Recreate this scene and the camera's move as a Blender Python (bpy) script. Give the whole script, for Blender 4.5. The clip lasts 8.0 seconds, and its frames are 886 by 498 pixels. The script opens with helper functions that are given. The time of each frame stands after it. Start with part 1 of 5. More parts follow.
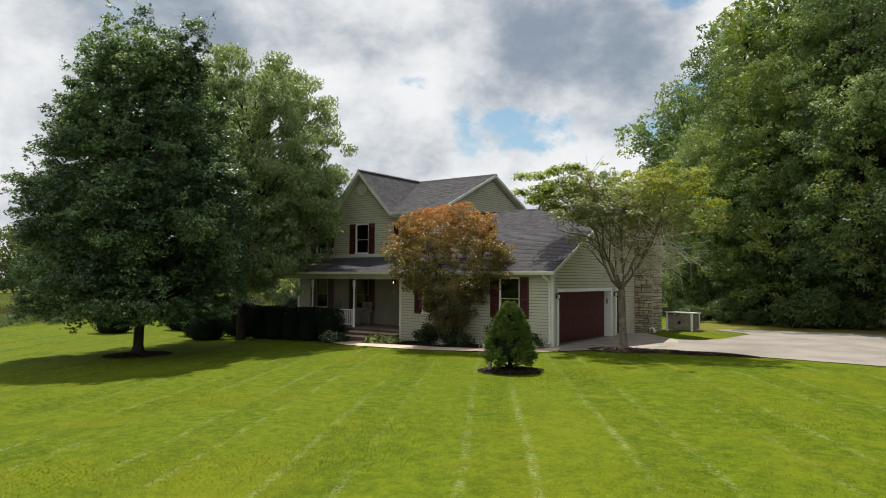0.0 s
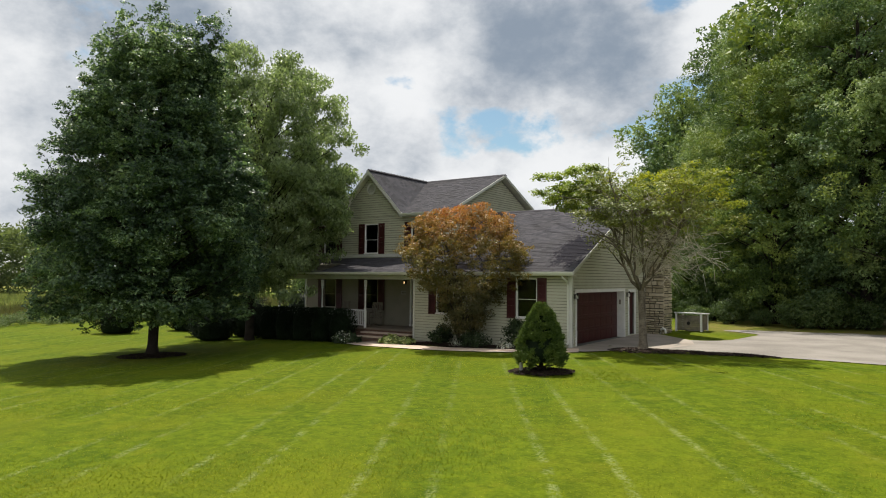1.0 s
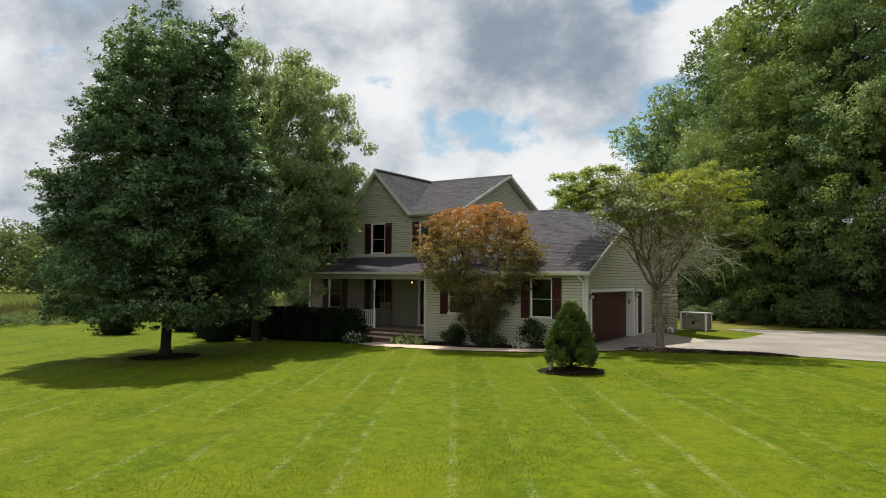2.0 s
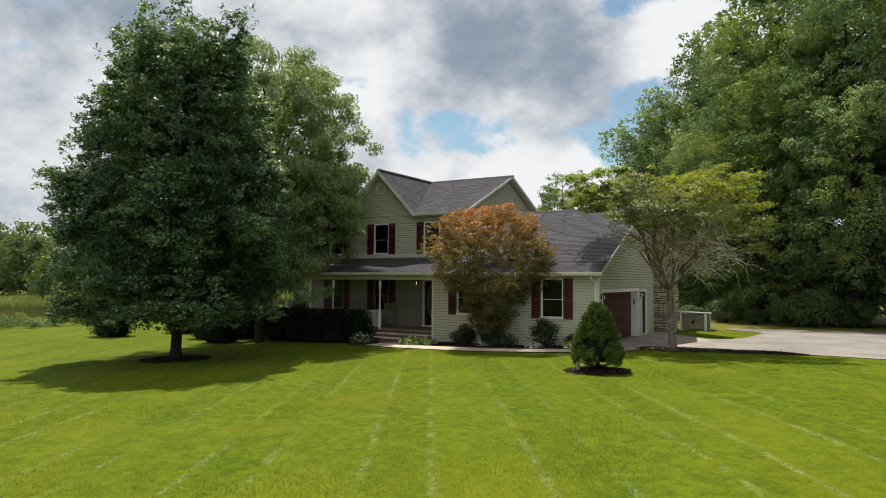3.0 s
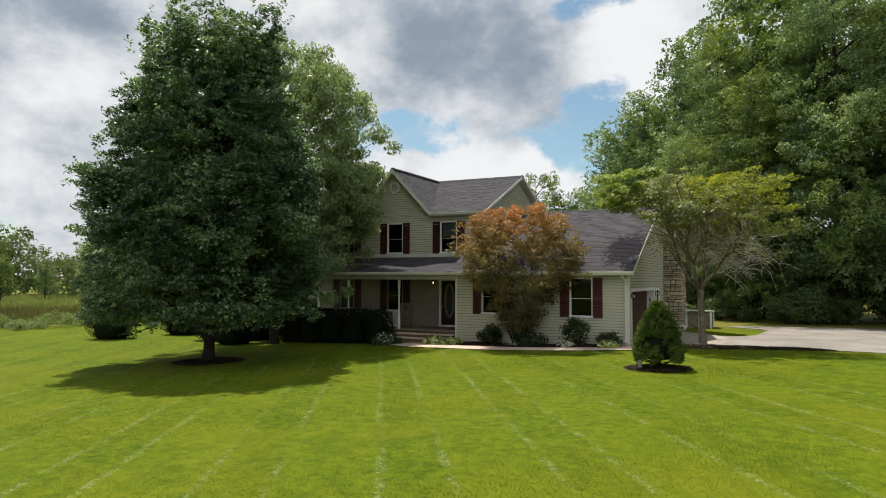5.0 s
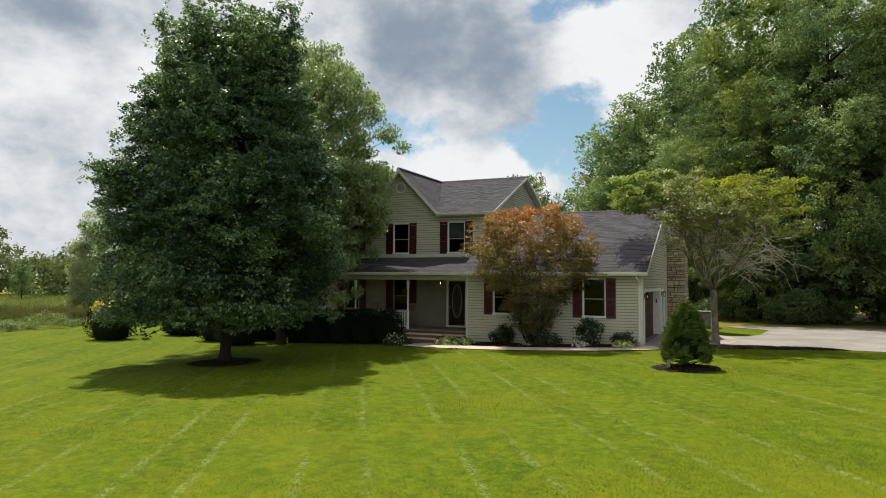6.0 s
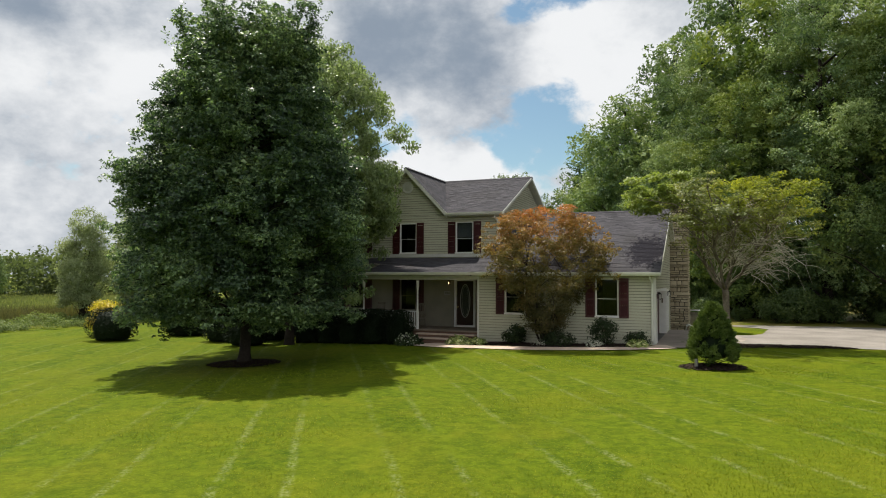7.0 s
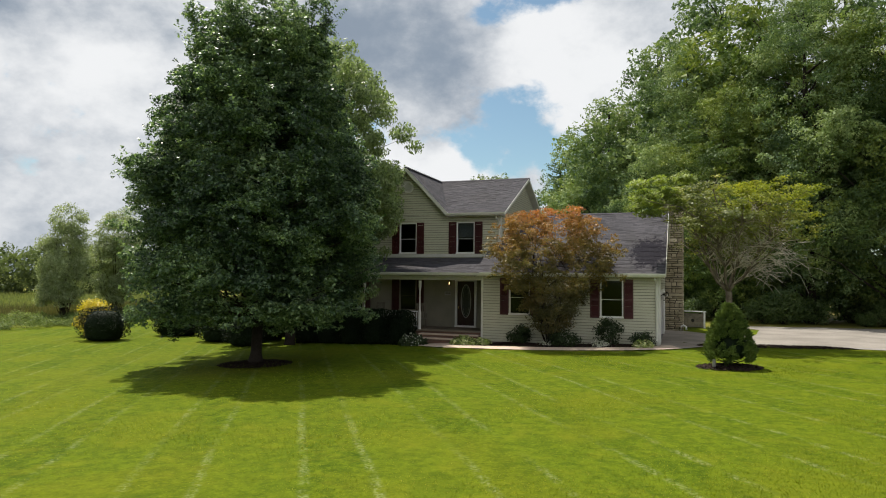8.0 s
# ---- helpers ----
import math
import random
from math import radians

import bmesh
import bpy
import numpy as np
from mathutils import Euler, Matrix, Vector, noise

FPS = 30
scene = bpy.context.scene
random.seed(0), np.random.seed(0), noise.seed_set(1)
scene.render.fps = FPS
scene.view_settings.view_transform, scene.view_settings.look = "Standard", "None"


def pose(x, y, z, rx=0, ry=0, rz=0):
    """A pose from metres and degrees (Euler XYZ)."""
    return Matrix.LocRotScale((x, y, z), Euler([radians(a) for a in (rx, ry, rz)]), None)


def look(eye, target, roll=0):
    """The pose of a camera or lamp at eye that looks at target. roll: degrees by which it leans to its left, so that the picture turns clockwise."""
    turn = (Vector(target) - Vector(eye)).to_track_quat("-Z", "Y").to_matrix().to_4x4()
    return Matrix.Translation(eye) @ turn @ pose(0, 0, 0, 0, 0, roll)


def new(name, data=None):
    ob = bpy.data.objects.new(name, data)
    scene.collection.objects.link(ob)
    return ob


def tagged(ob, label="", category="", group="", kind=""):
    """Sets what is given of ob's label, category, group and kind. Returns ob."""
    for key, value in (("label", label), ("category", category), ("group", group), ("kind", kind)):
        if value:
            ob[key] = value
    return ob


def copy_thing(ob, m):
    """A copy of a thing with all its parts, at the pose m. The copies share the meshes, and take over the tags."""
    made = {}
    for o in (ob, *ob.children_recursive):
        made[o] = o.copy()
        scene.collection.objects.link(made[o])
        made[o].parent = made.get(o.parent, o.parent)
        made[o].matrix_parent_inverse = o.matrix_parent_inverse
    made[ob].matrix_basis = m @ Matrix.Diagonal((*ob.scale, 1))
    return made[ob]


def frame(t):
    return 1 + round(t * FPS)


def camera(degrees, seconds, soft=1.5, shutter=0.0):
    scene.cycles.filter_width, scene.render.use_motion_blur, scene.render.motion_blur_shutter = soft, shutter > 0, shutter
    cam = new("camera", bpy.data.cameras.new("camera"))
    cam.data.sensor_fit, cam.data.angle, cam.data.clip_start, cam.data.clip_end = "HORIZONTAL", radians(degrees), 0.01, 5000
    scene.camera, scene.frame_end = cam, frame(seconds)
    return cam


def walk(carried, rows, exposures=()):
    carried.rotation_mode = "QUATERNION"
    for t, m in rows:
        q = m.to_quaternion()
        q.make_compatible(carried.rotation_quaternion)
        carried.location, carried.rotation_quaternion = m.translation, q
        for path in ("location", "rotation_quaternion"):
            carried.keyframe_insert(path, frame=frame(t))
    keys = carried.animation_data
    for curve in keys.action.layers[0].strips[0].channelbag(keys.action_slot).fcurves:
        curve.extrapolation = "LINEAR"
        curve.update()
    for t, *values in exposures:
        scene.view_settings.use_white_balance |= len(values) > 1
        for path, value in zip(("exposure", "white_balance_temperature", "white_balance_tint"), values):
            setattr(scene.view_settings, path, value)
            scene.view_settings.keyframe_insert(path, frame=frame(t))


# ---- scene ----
cam = camera(67.5, 8.0, soft=1.0)
PATH = [
    (0, (0.375, -0.097, 2.611), (-0.8, 1.519, 2.7), 0.4),
    (0.5, (-0.162, -0.404, 2.607), (-1.319, 1.225, 2.696), 0.5),
    (1, (-0.73, -0.745, 2.609), (-1.87, 0.895, 2.699), 0.5),
    (1.5, (-1.321, -1.116, 2.601), (-2.44, 0.539, 2.691), 0.5),
    (3, (-3.2, -2.286, 2.577), (-4.227, -0.572, 2.67), 0.4),
    (3.5, (-3.896, -2.674, 2.57), (-4.893, -0.942, 2.664), 0.4),
    (4, (-4.596, -3.088, 2.577), (-5.561, -1.338, 2.67), 0.4),
    (4.5, (-5.298, -3.49, 2.571), (-6.232, -1.724, 2.664), 0.4),
    (5.8, (-7.229, -4.343, 2.548), (-8.077, -2.534, 2.641), 0.3),
    (6, (-7.512, -4.486, 2.547), (-8.347, -2.671, 2.641), 0.4),
    (6.5, (-8.21, -4.821, 2.554), (-9.012, -2.991, 2.647), 0.4),
    (7, (-9.02, -5.19, 2.573), (-9.786, -3.345, 2.665), 0.4),
    (7.5, (-9.729, -5.483, 2.572), (-10.461, -3.624, 2.663), 0.6),
    (8, (-10.565, -5.757, 2.565), (-11.242, -3.877, 2.658), 0.7),
]
walk(cam, [(t, look(eye, target, roll)) for t, eye, target, roll in PATH])


# ---- light ----
scene.view_settings.exposure = 0.38
TO_SUN = Vector((-0.44, 0.34, 1.0)).normalized()
sun_data = bpy.data.lights.new("sun", "SUN")
sun_data.energy, sun_data.angle, sun_data.color = 5.0, radians(0.6), (1.0, 0.94, 0.82)
sun = new("sun", sun_data)
sun.matrix_basis = look(TO_SUN * 60, (0, 0, 0))


def aim(az, el):
    """Unit vector: az degrees to the left of +y, el degrees up."""
    a, e = radians(az), radians(el)
    return (-math.sin(a) * math.cos(e), math.cos(a) * math.cos(e), math.sin(e))


class Nodes:
    """Short hand for node trees."""

    def __init__(self, tree):
        self.tree = tree
        tree.nodes.clear()

    def add(self, kind, ins=(), **props):
        n = self.tree.nodes.new(kind)
        if "operation" in props:
            n.operation = props["operation"]
        if "interpolation_type" in props:
            n.interpolation_type = props["interpolation_type"]
        if "data_type" in props:
            n.data_type, n.blend_type = props["data_type"], props["blend_type"]
        if "sky_type" in props:
            n.sky_type, n.sun_disc = props["sky_type"], props["sun_disc"]
            n.sun_elevation, n.sun_rotation = props["sun_elevation"], props["sun_rotation"]
            n.air_density, n.dust_density = props["air_density"], props["dust_density"]
        for k, v in (ins.items() if isinstance(ins, dict) else enumerate(ins)):
            if v is None:
                continue
            if isinstance(v, bpy.types.NodeSocket):
                self.tree.links.new(v, n.inputs[k])
            else:
                n.inputs[k].default_value = v
        return n

    def math(self, op, a, b=0.0, c=0.0):
        return self.add("ShaderNodeMath", (a, b, c), operation=op).outputs[0]

    def span(self, v, a, b, lo=0.0, hi=1.0):
        n = self.add("ShaderNodeMapRange", {0: v, 1: a, 2: b, 3: lo, 4: hi}, interpolation_type="SMOOTHSTEP")
        return n.outputs[0]

    def noise(self, vec, scale, detail=3.0, rough=0.5):
        return self.add("ShaderNodeTexNoise", {"Vector": vec, "Scale": scale, "Detail": detail, "Roughness": rough}).outputs[0]

    def mix(self, f, a, b, blend="MIX"):
        n = self.add("ShaderNodeMix", data_type="RGBA", blend_type=blend)
        for i, v in ((0, f), (6, a), (7, b)):
            if isinstance(v, bpy.types.NodeSocket):
                self.tree.links.new(v, n.inputs[i])
            else:
                n.inputs[i].default_value = v if i == 0 else (*v, 1.0)[:4]
        return n.outputs[2]


world = bpy.data.worlds.new("sky")
scene.world = world
world.use_nodes = True
wn = Nodes(world.node_tree)
way = wn.add("ShaderNodeTexCoord").outputs["Generated"]
sky = wn.add("ShaderNodeTexSky", sky_type="NISHITA", sun_disc=False, sun_elevation=math.asin(TO_SUN.z), sun_rotation=radians(-52.3), air_density=1.0, dust_density=0.6)
blue = wn.mix(1.0, sky.outputs[0], (0.078, 0.086, 0.079), "MULTIPLY")
xyz = wn.add("ShaderNodeSeparateXYZ", (way,)).outputs
puff = wn.add("ShaderNodeVectorMath", (way, (1.0, 1.0, 1.5)), operation="MULTIPLY").outputs[0]
puff = wn.add("ShaderNodeVectorMath", (puff, (3.7, 1.9, 0.6)), operation="ADD").outputs[0]


def lobe(az, el, inner, outer):
    """1 inside a cone of the sky, falling softly to 0."""
    d = wn.add("ShaderNodeVectorMath", (way, aim(az, el)), operation="DOT_PRODUCT").outputs["Value"]
    return wn.span(d, math.cos(radians(outer)), math.cos(radians(inner)))


billow = wn.noise(puff, 3.6, 10.0, 0.60)
cover = wn.math("ADD", wn.math("ADD", billow, 0.10), wn.math("MULTIPLY", wn.math("SUBTRACT", wn.noise(puff, 11.0, 6.0, 0.55), 0.5), 0.24))
cover = wn.math("ADD", cover, wn.span(xyz[2], 0.42, 0.75, 0.0, -0.10))
# gaps of blue (negative) and banks of cloud (positive): azimuth, height, inner and outer cone, amount
# azimuth 190: unseen bank behind the camera, added to light the fronts
for az, el, inner, outer, amount in ((33, 12.5, 0.3, 4, -0.07), (28, 12.3, 0.3, 4, -0.10), (23, 12.5, 0.3, 4, -0.07), (17, 12.5, 0.3, 4, -0.02), (14, 12, 0.3, 3.5, -0.03),
                                     (14, 23.5, 1, 5, -0.14), (8, 25, 1, 6, -0.12), (30, 8.8, 0.3, 3, 0.09), (25, 9.0, 0.3, 3, 0.11), (20, 9.4, 0.3, 3.2, 0.10),
                                     (27, 19.5, 1, 12, 0.13), (48, 18, 6, 20, 0.08), (190, 35, 25, 75, 0.12), (11, 18, 0.5, 6, 0.11), (6, 15, 0.5, 6, 0.09), (52, 10.5, 1, 6, -0.06), (46, 8, 2, 6, -0.06), (55, 17, 1, 6, 0.08), (44, 15.5, 1, 5, 0.07), (17, 14.5, 0.5, 3.5, 0.05), (14, 8.5, 0.5, 4, 0.07)):
    cover = wn.math("ADD", cover, wn.math("MULTIPLY", lobe(az, el, inner, outer), amount))
mask = wn.span(cover, 0.470, 0.570)
shade = wn.math("ADD", wn.math("MULTIPLY", wn.noise(puff, 2.6, 5.0, 0.5), 0.42), wn.math("MULTIPLY", wn.noise(puff, 7.0, 9.0, 0.60), 0.58))
# azimuth 190 whitens that unseen bank, so it fills the shaded fronts
for az, el, inner, outer, amount in ((24, 18.5, 0.5, 10, 0.075), (18, 16, 0.5, 7, 0.035), (31, 22, 1, 9, 0.03), (39, 19, 1, 8, -0.03), (190, 35, 25, 75, -0.14), (61, 21, 1, 9, 0.10), (53, 21, 1, 8, 0.10), (45, 22, 1, 6, 0.03), (57, 15, 0.5, 4, -0.08), (66, 12, 2, 10, -0.03),
                                     (11, 18, 0.5, 6, -0.08), (6, 15, 0.5, 7, -0.07), (48, 12, 2, 9, -0.03), (25, 9, 0.5, 5, -0.10), (18, 9.5, 0.5, 4, -0.09)):
    shade = wn.math("ADD", shade, wn.math("MULTIPLY", lobe(az, el, inner, outer), amount))
grey = wn.span(shade, 0.39, 0.72)
cloud = wn.mix(grey, (0.68, 0.69, 0.70), (0.21, 0.255, 0.315))
wn.tree.links.new(wn.add("ShaderNodeBackground", {0: wn.mix(mask, blue, cloud), 1: 1.0}).outputs[0], wn.add("ShaderNodeOutputWorld").inputs[0])


# ---- materials ----
def material(name, rough=0.7, metal=0.0, spec=0.4):
    m = bpy.data.materials.new(name)
    m.use_nodes = True
    n = Nodes(m.node_tree)
    b = n.add("ShaderNodeBsdfPrincipled", {"Roughness": rough, "Metallic": metal, "Specular IOR Level": spec})
    n.add("ShaderNodeOutputMaterial", (b.outputs[0],))
    return m, n, b


def place(n):
    return n.add("ShaderNodeNewGeometry").outputs["Position"]


def bump(n, b, height, strength, distance):
    n.tree.links.new(n.add("ShaderNodeBump", {"Strength": strength, "Distance": distance, "Height": height}).outputs[0], b.inputs["Normal"])


def mottled(name, a, c, scale=6.0, rough=0.7, relief=0.15, grain=60.0, spec=0.4, metal=0.0, island=0.0, object_random=0.0):
    """Two colours mixed by a wide and a fine noise, with fine relief."""
    m, n, b = material(name, rough, metal, spec)
    p = place(n)
    f = n.math("ADD", n.math("MULTIPLY", n.noise(p, scale, 4.0), 0.65), n.math("MULTIPLY", n.noise(p, grain, 2.0), 0.35))
    f = n.span(f, 0.33, 0.67)
    if island:
        f = n.math("ADD", n.math("MULTIPLY", f, 1 - island), n.math("MULTIPLY", n.add("ShaderNodeNewGeometry").outputs["Random Per Island"], island))
    if object_random:
        f = n.math("ADD", n.math("MULTIPLY", f, 1 - object_random), n.math("MULTIPLY", n.add("ShaderNodeObjectInfo").outputs["Random"], object_random))
    n.tree.links.new(n.mix(f, a, c), b.inputs["Base Color"])
    if relief:
        bump(n, b, n.noise(p, grain, 3.0), relief, 0.02)
    return m


def foliage(name, colours, glow=0.35, rough=0.45, spec=0.5, wide=0.5, rise=None, single=0.55, shine=(1.35, 1.35, 0.65)):
    """Leaves: colour by leaf and by clump, light shining through the blade."""
    m = bpy.data.materials.new(name)
    m.use_nodes = True
    n = Nodes(m.node_tree)
    r = n.add("ShaderNodeNewGeometry").outputs["Random Per Island"]
    spot = n.add("ShaderNodeTexCoord").outputs["Object"]
    f = n.math("ADD", n.math("MULTIPLY", r, single), n.math("MULTIPLY", n.span(n.noise(spot, wide, 2.0), 0.35, 0.65), 1 - single))
    if rise:  # new growth towards the top of the plant
        h = n.span(n.add("ShaderNodeSeparateXYZ", (spot,)).outputs[2], rise[0], rise[1])
        f = n.math("ADD", n.math("MULTIPLY", f, 0.45), n.math("MULTIPLY", h, 0.55))
    ramp = n.add("ShaderNodeValToRGB", (f,))
    e = ramp.color_ramp.elements
    while len(e) < len(colours):
        e.new(0.5)
    for i, c in enumerate(colours):
        e[i].position, e[i].color = i / (len(colours) - 1), (*c, 1)
    b = n.add("ShaderNodeBsdfPrincipled", {"Base Color": ramp.outputs[0], "Roughness": rough, "Specular IOR Level": spec})
    warm = n.mix(1.0, ramp.outputs[0], shine, "MULTIPLY")
    t = n.add("ShaderNodeBsdfTranslucent", {0: warm})
    n.add("ShaderNodeOutputMaterial", (n.add("ShaderNodeMixShader", (glow, b.outputs[0], t.outputs[0])).outputs[0],))
    return m


def lawn_material():
    m, n, b = material("lawn_turf", 0.9, 0.0, 0.04)
    p = place(n)
    s = n.add("ShaderNodeSeparateXYZ", (p,)).outputs
    wob = n.math("MULTIPLY", n.math("SUBTRACT", n.noise(p, 0.2, 2.0), 0.5), 0.22)
    across = n.math("ADD", n.math("ADD", n.math("MULTIPLY", s[0], 0.848), n.math("MULTIPLY", s[1], 0.530)), wob)
    fine = n.noise(p, 14.0, 6.0, 0.8)
    tuft = n.noise(p, 4.5, 5.0, 0.65)
    patch = n.noise(p, 0.35, 3.0, 0.55)
    base = n.mix(n.span(tuft, 0.3, 0.7), (0.037, 0.067, 0.0029), (0.097, 0.136, 0.0052))
    base = n.mix(n.math("MULTIPLY", n.span(patch, 0.42, 0.66), 0.42), base, (0.130, 0.139, 0.0066))
    base = n.mix(n.math("MULTIPLY", n.span(fine, 0.44, 0.62), 0.46), base, (0.034, 0.060, 0.003))
    base = n.mix(n.math("MULTIPLY", n.span(n.noise(p, 24.0, 5.0, 0.8), 0.53, 0.64), 0.50), base, (0.174, 0.193, 0.012))
    base = n.mix(n.math("MULTIPLY", n.span(n.noise(p, 1.3, 5.0, 0.7), 0.49, 0.68), 0.28), base, (0.158, 0.156, 0.010))
    # darker islands of clover and broad-leaved weeds
    clover = n.math("MULTIPLY", n.span(n.noise(p, 0.75, 4.0, 0.6), 0.58, 0.70), n.span(n.noise(p, 9.0, 3.0, 0.7), 0.40, 0.60))
    base = n.mix(n.math("MULTIPLY", clover, 0.32), base, (0.036, 0.074, 0.004))
    # mower passes: lanes of laid grass, and pale wheel lines along them
    lane = n.math("PINGPONG", n.math("ADD", across, 4.35), 1.18)
    base = n.mix(n.math("MULTIPLY", n.span(lane, 0.35, 0.60), 0.10), base, (0.165, 0.20, 0.010))
    broken = n.math("MULTIPLY", n.span(n.noise(p, 18.0, 4.0, 0.75), 0.46, 0.57), n.span(n.noise(p, 2.2, 3.0, 0.6), 0.36, 0.58))
    d1 = n.math("ABSOLUTE", n.math("SUBTRACT", lane, 0.465))
    line = n.math("MULTIPLY", n.span(d1, 0.11, 0.02), broken)
    line = n.math("MULTIPLY", line, n.span(n.noise(p, 0.30, 3.0), 0.34, 0.58))
    base = n.mix(n.math("MULTIPLY", line, 0.42), base, (0.27, 0.30, 0.14))
    # rougher, browner sward beyond the mown lawn
    far = n.math("MAXIMUM", n.span(n.math("ADD", s[0], n.math("MULTIPLY", s[1], -0.25)), -53.5, -60.0), n.span(s[1], 52.0, 60.0))
    base = n.mix(far, base, n.mix(n.span(n.noise(p, 0.06, 4.0), 0.4, 0.6), (0.10, 0.14, 0.02), (0.19, 0.18, 0.045)))
    # dry, thin grass between the drive and the wood
    dry = n.math("MULTIPLY", n.span(s[1], 33.5, 37.5), n.span(s[0], -13.5, -9.5))
    dry = n.math("MULTIPLY", dry, n.span(n.noise(p, 0.9, 5.0, 0.7), 0.30, 0.60))
    base = n.mix(n.math("MULTIPLY", dry, 0.8), base, (0.165, 0.135, 0.045))
    n.tree.links.new(base, b.inputs["Base Color"])
    bump(n, b, n.math("ADD", fine, tuft), 0.30, 0.03)
    return m


def brick_like(name, a, c, mortar, bw, bh, vertical=True):
    m, n, b = material(name, 0.85, 0.0, 0.25)
    p = place(n)
    if vertical:
        s = n.add("ShaderNodeSeparateXYZ", (p,)).outputs
        p = n.add("ShaderNodeCombineXYZ", (n.math("ADD", s[0], s[1]), s[2], 0.0)).outputs[0]
    t = n.add("ShaderNodeTexBrick", {"Vector": p, "Color1": (*a, 1), "Color2": (*c, 1), "Mortar": (*mortar, 1), "Scale": 1.0, "Mortar Size": 0.006, "Brick Width": bw, "Row Height": bh})
    n.tree.links.new(n.mix(n.math("MULTIPLY", n.noise(p, 30.0, 3.0), 0.4), t.outputs[0], (0.1, 0.07, 0.06)), b.inputs["Base Color"])
    bump(n, b, t.outputs[1], -0.5, 0.01)
    return m


def glass_material():
    m = bpy.data.materials.new("window_glass")
    m.use_nodes = True
    n = Nodes(m.node_tree)
    a = n.add("ShaderNodeBsdfTransparent", {0: (0.55, 0.58, 0.58, 1)})
    g = n.add("ShaderNodeBsdfGlossy", {0: (0.95, 0.97, 1, 1), 1: 0.03})
    n.add("ShaderNodeOutputMaterial", (n.add("ShaderNodeMixShader", (0.016, a.outputs[0], g.outputs[0])).outputs[0],))
    return m


def roof_material():
    m, n, b = material("asphalt_shingle", 0.95, 0.0, 0.08)
    p = place(n)
    r = n.add("ShaderNodeNewGeometry").outputs["Random Per Island"]
    c = n.mix(r, (0.048, 0.047, 0.056), (0.092, 0.089, 0.101))
    c = n.mix(n.math("MULTIPLY", n.span(n.noise(p, 90.0, 3.0), 0.3, 0.7), 0.45), c, (0.095, 0.090, 0.096))
    c = n.mix(n.math("MULTIPLY", n.span(n.noise(p, 0.6, 4.0), 0.4, 0.7), 0.35), c, (0.060, 0.056, 0.056))
    # a dark ragged patch low on the garage slope, near its verge
    s = n.add("ShaderNodeVectorMath", (p, (-11.9, 25.1, 3.9)), operation="SUBTRACT").outputs[0]
    s = n.add("ShaderNodeVectorMath", (s, (1.15, 0.55, 0.8)), operation="MULTIPLY").outputs[0]
    d = n.add("ShaderNodeVectorMath", (s,), operation="LENGTH").outputs["Value"]
    edge = n.math("ADD", d, n.math("MULTIPLY", n.math("SUBTRACT", n.noise(p, 4.5, 8.0, 0.75), 0.5), 3.4))
    c = n.mix(n.math("MULTIPLY", n.span(edge, 1.05, 0.80), 0.85), c, (0.012, 0.011, 0.018))
    n.tree.links.new(c, b.inputs["Base Color"])
    bump(n, b, n.noise(p, 150.0, 2.0), 0.4, 0.01)
    return m


TURF = lawn_material()
SIDING = mottled("vinyl_siding", (0.405, 0.402, 0.303), (0.463, 0.455, 0.350), 1.6, 0.6, 0.05, 40.0)
TRIM = mottled("cream_trim", (0.50, 0.50, 0.455), (0.58, 0.58, 0.53), 2.0, 0.55, 0.05)
WHITE = mottled("white_paint", (0.64, 0.64, 0.62), (0.72, 0.72, 0.70), 3.0, 0.5, 0.05)
MAROON = mottled("maroon_paint", (0.040, 0.0065, 0.0075), (0.058, 0.010, 0.011), 3.0, 0.5, 0.05)
DOORPAINT = mottled("dark_door_paint", (0.020, 0.008, 0.007), (0.034, 0.012, 0.010), 3.0, 0.35, 0.05)
SHINGLE = roof_material()
GLASS = glass_material()
FROST = mottled("frosted_glass", (0.03, 0.035, 0.035), (0.06, 0.065, 0.06), 30.0, 0.15, 0.2)
LEAD = mottled("pale_beading", (0.24, 0.235, 0.215), (0.31, 0.305, 0.28), 9.0, 0.4)
SHADE_BACKING = mottled("shade_backing", (0.10, 0.10, 0.09), (0.14, 0.13, 0.12), 1.0, 0.9)
BLIND = mottled("window_blind", (0.42, 0.43, 0.42), (0.50, 0.50, 0.48), 4.0, 0.8)
STONE = mottled("chimney_stone", (0.22, 0.185, 0.125), (0.50, 0.44, 0.325), 3.0, 0.9, 0.6, 26.0, 0.2, object_random=0.65)
MORTAR = mottled("grey_mortar", (0.045, 0.040, 0.031), (0.085, 0.075, 0.058), 8.0, 0.95, 0.4)
# taupe of the porch wall, ceiling and window frames, darkened for porch shade
SHADED_TAUPE = mottled("shaded_taupe_panel", (0.20, 0.185, 0.145), (0.25, 0.23, 0.18), 1.2, 0.8, 0.1)
# floor brown, darkened so that it holds the porch shade
PORCHFLOOR = mottled("shaded_porch_floor", (0.15, 0.12, 0.09), (0.21, 0.17, 0.13), 1.5, 0.8, 0.1)
CONCRETE = mottled("walk_concrete", (0.46, 0.36, 0.29), (0.60, 0.48, 0.39), 1.3, 0.9, 0.25, 70.0, 0.2)
APRON = mottled("apron_concrete", (0.25, 0.215, 0.185), (0.35, 0.305, 0.265), 0.9, 0.9, 0.25, 70.0, 0.2)
GRAVEL = mottled("pale_gravel", (0.185, 0.168, 0.150), (0.285, 0.260, 0.234), 0.5, 0.95, 0.6, 60.0, 0.2)
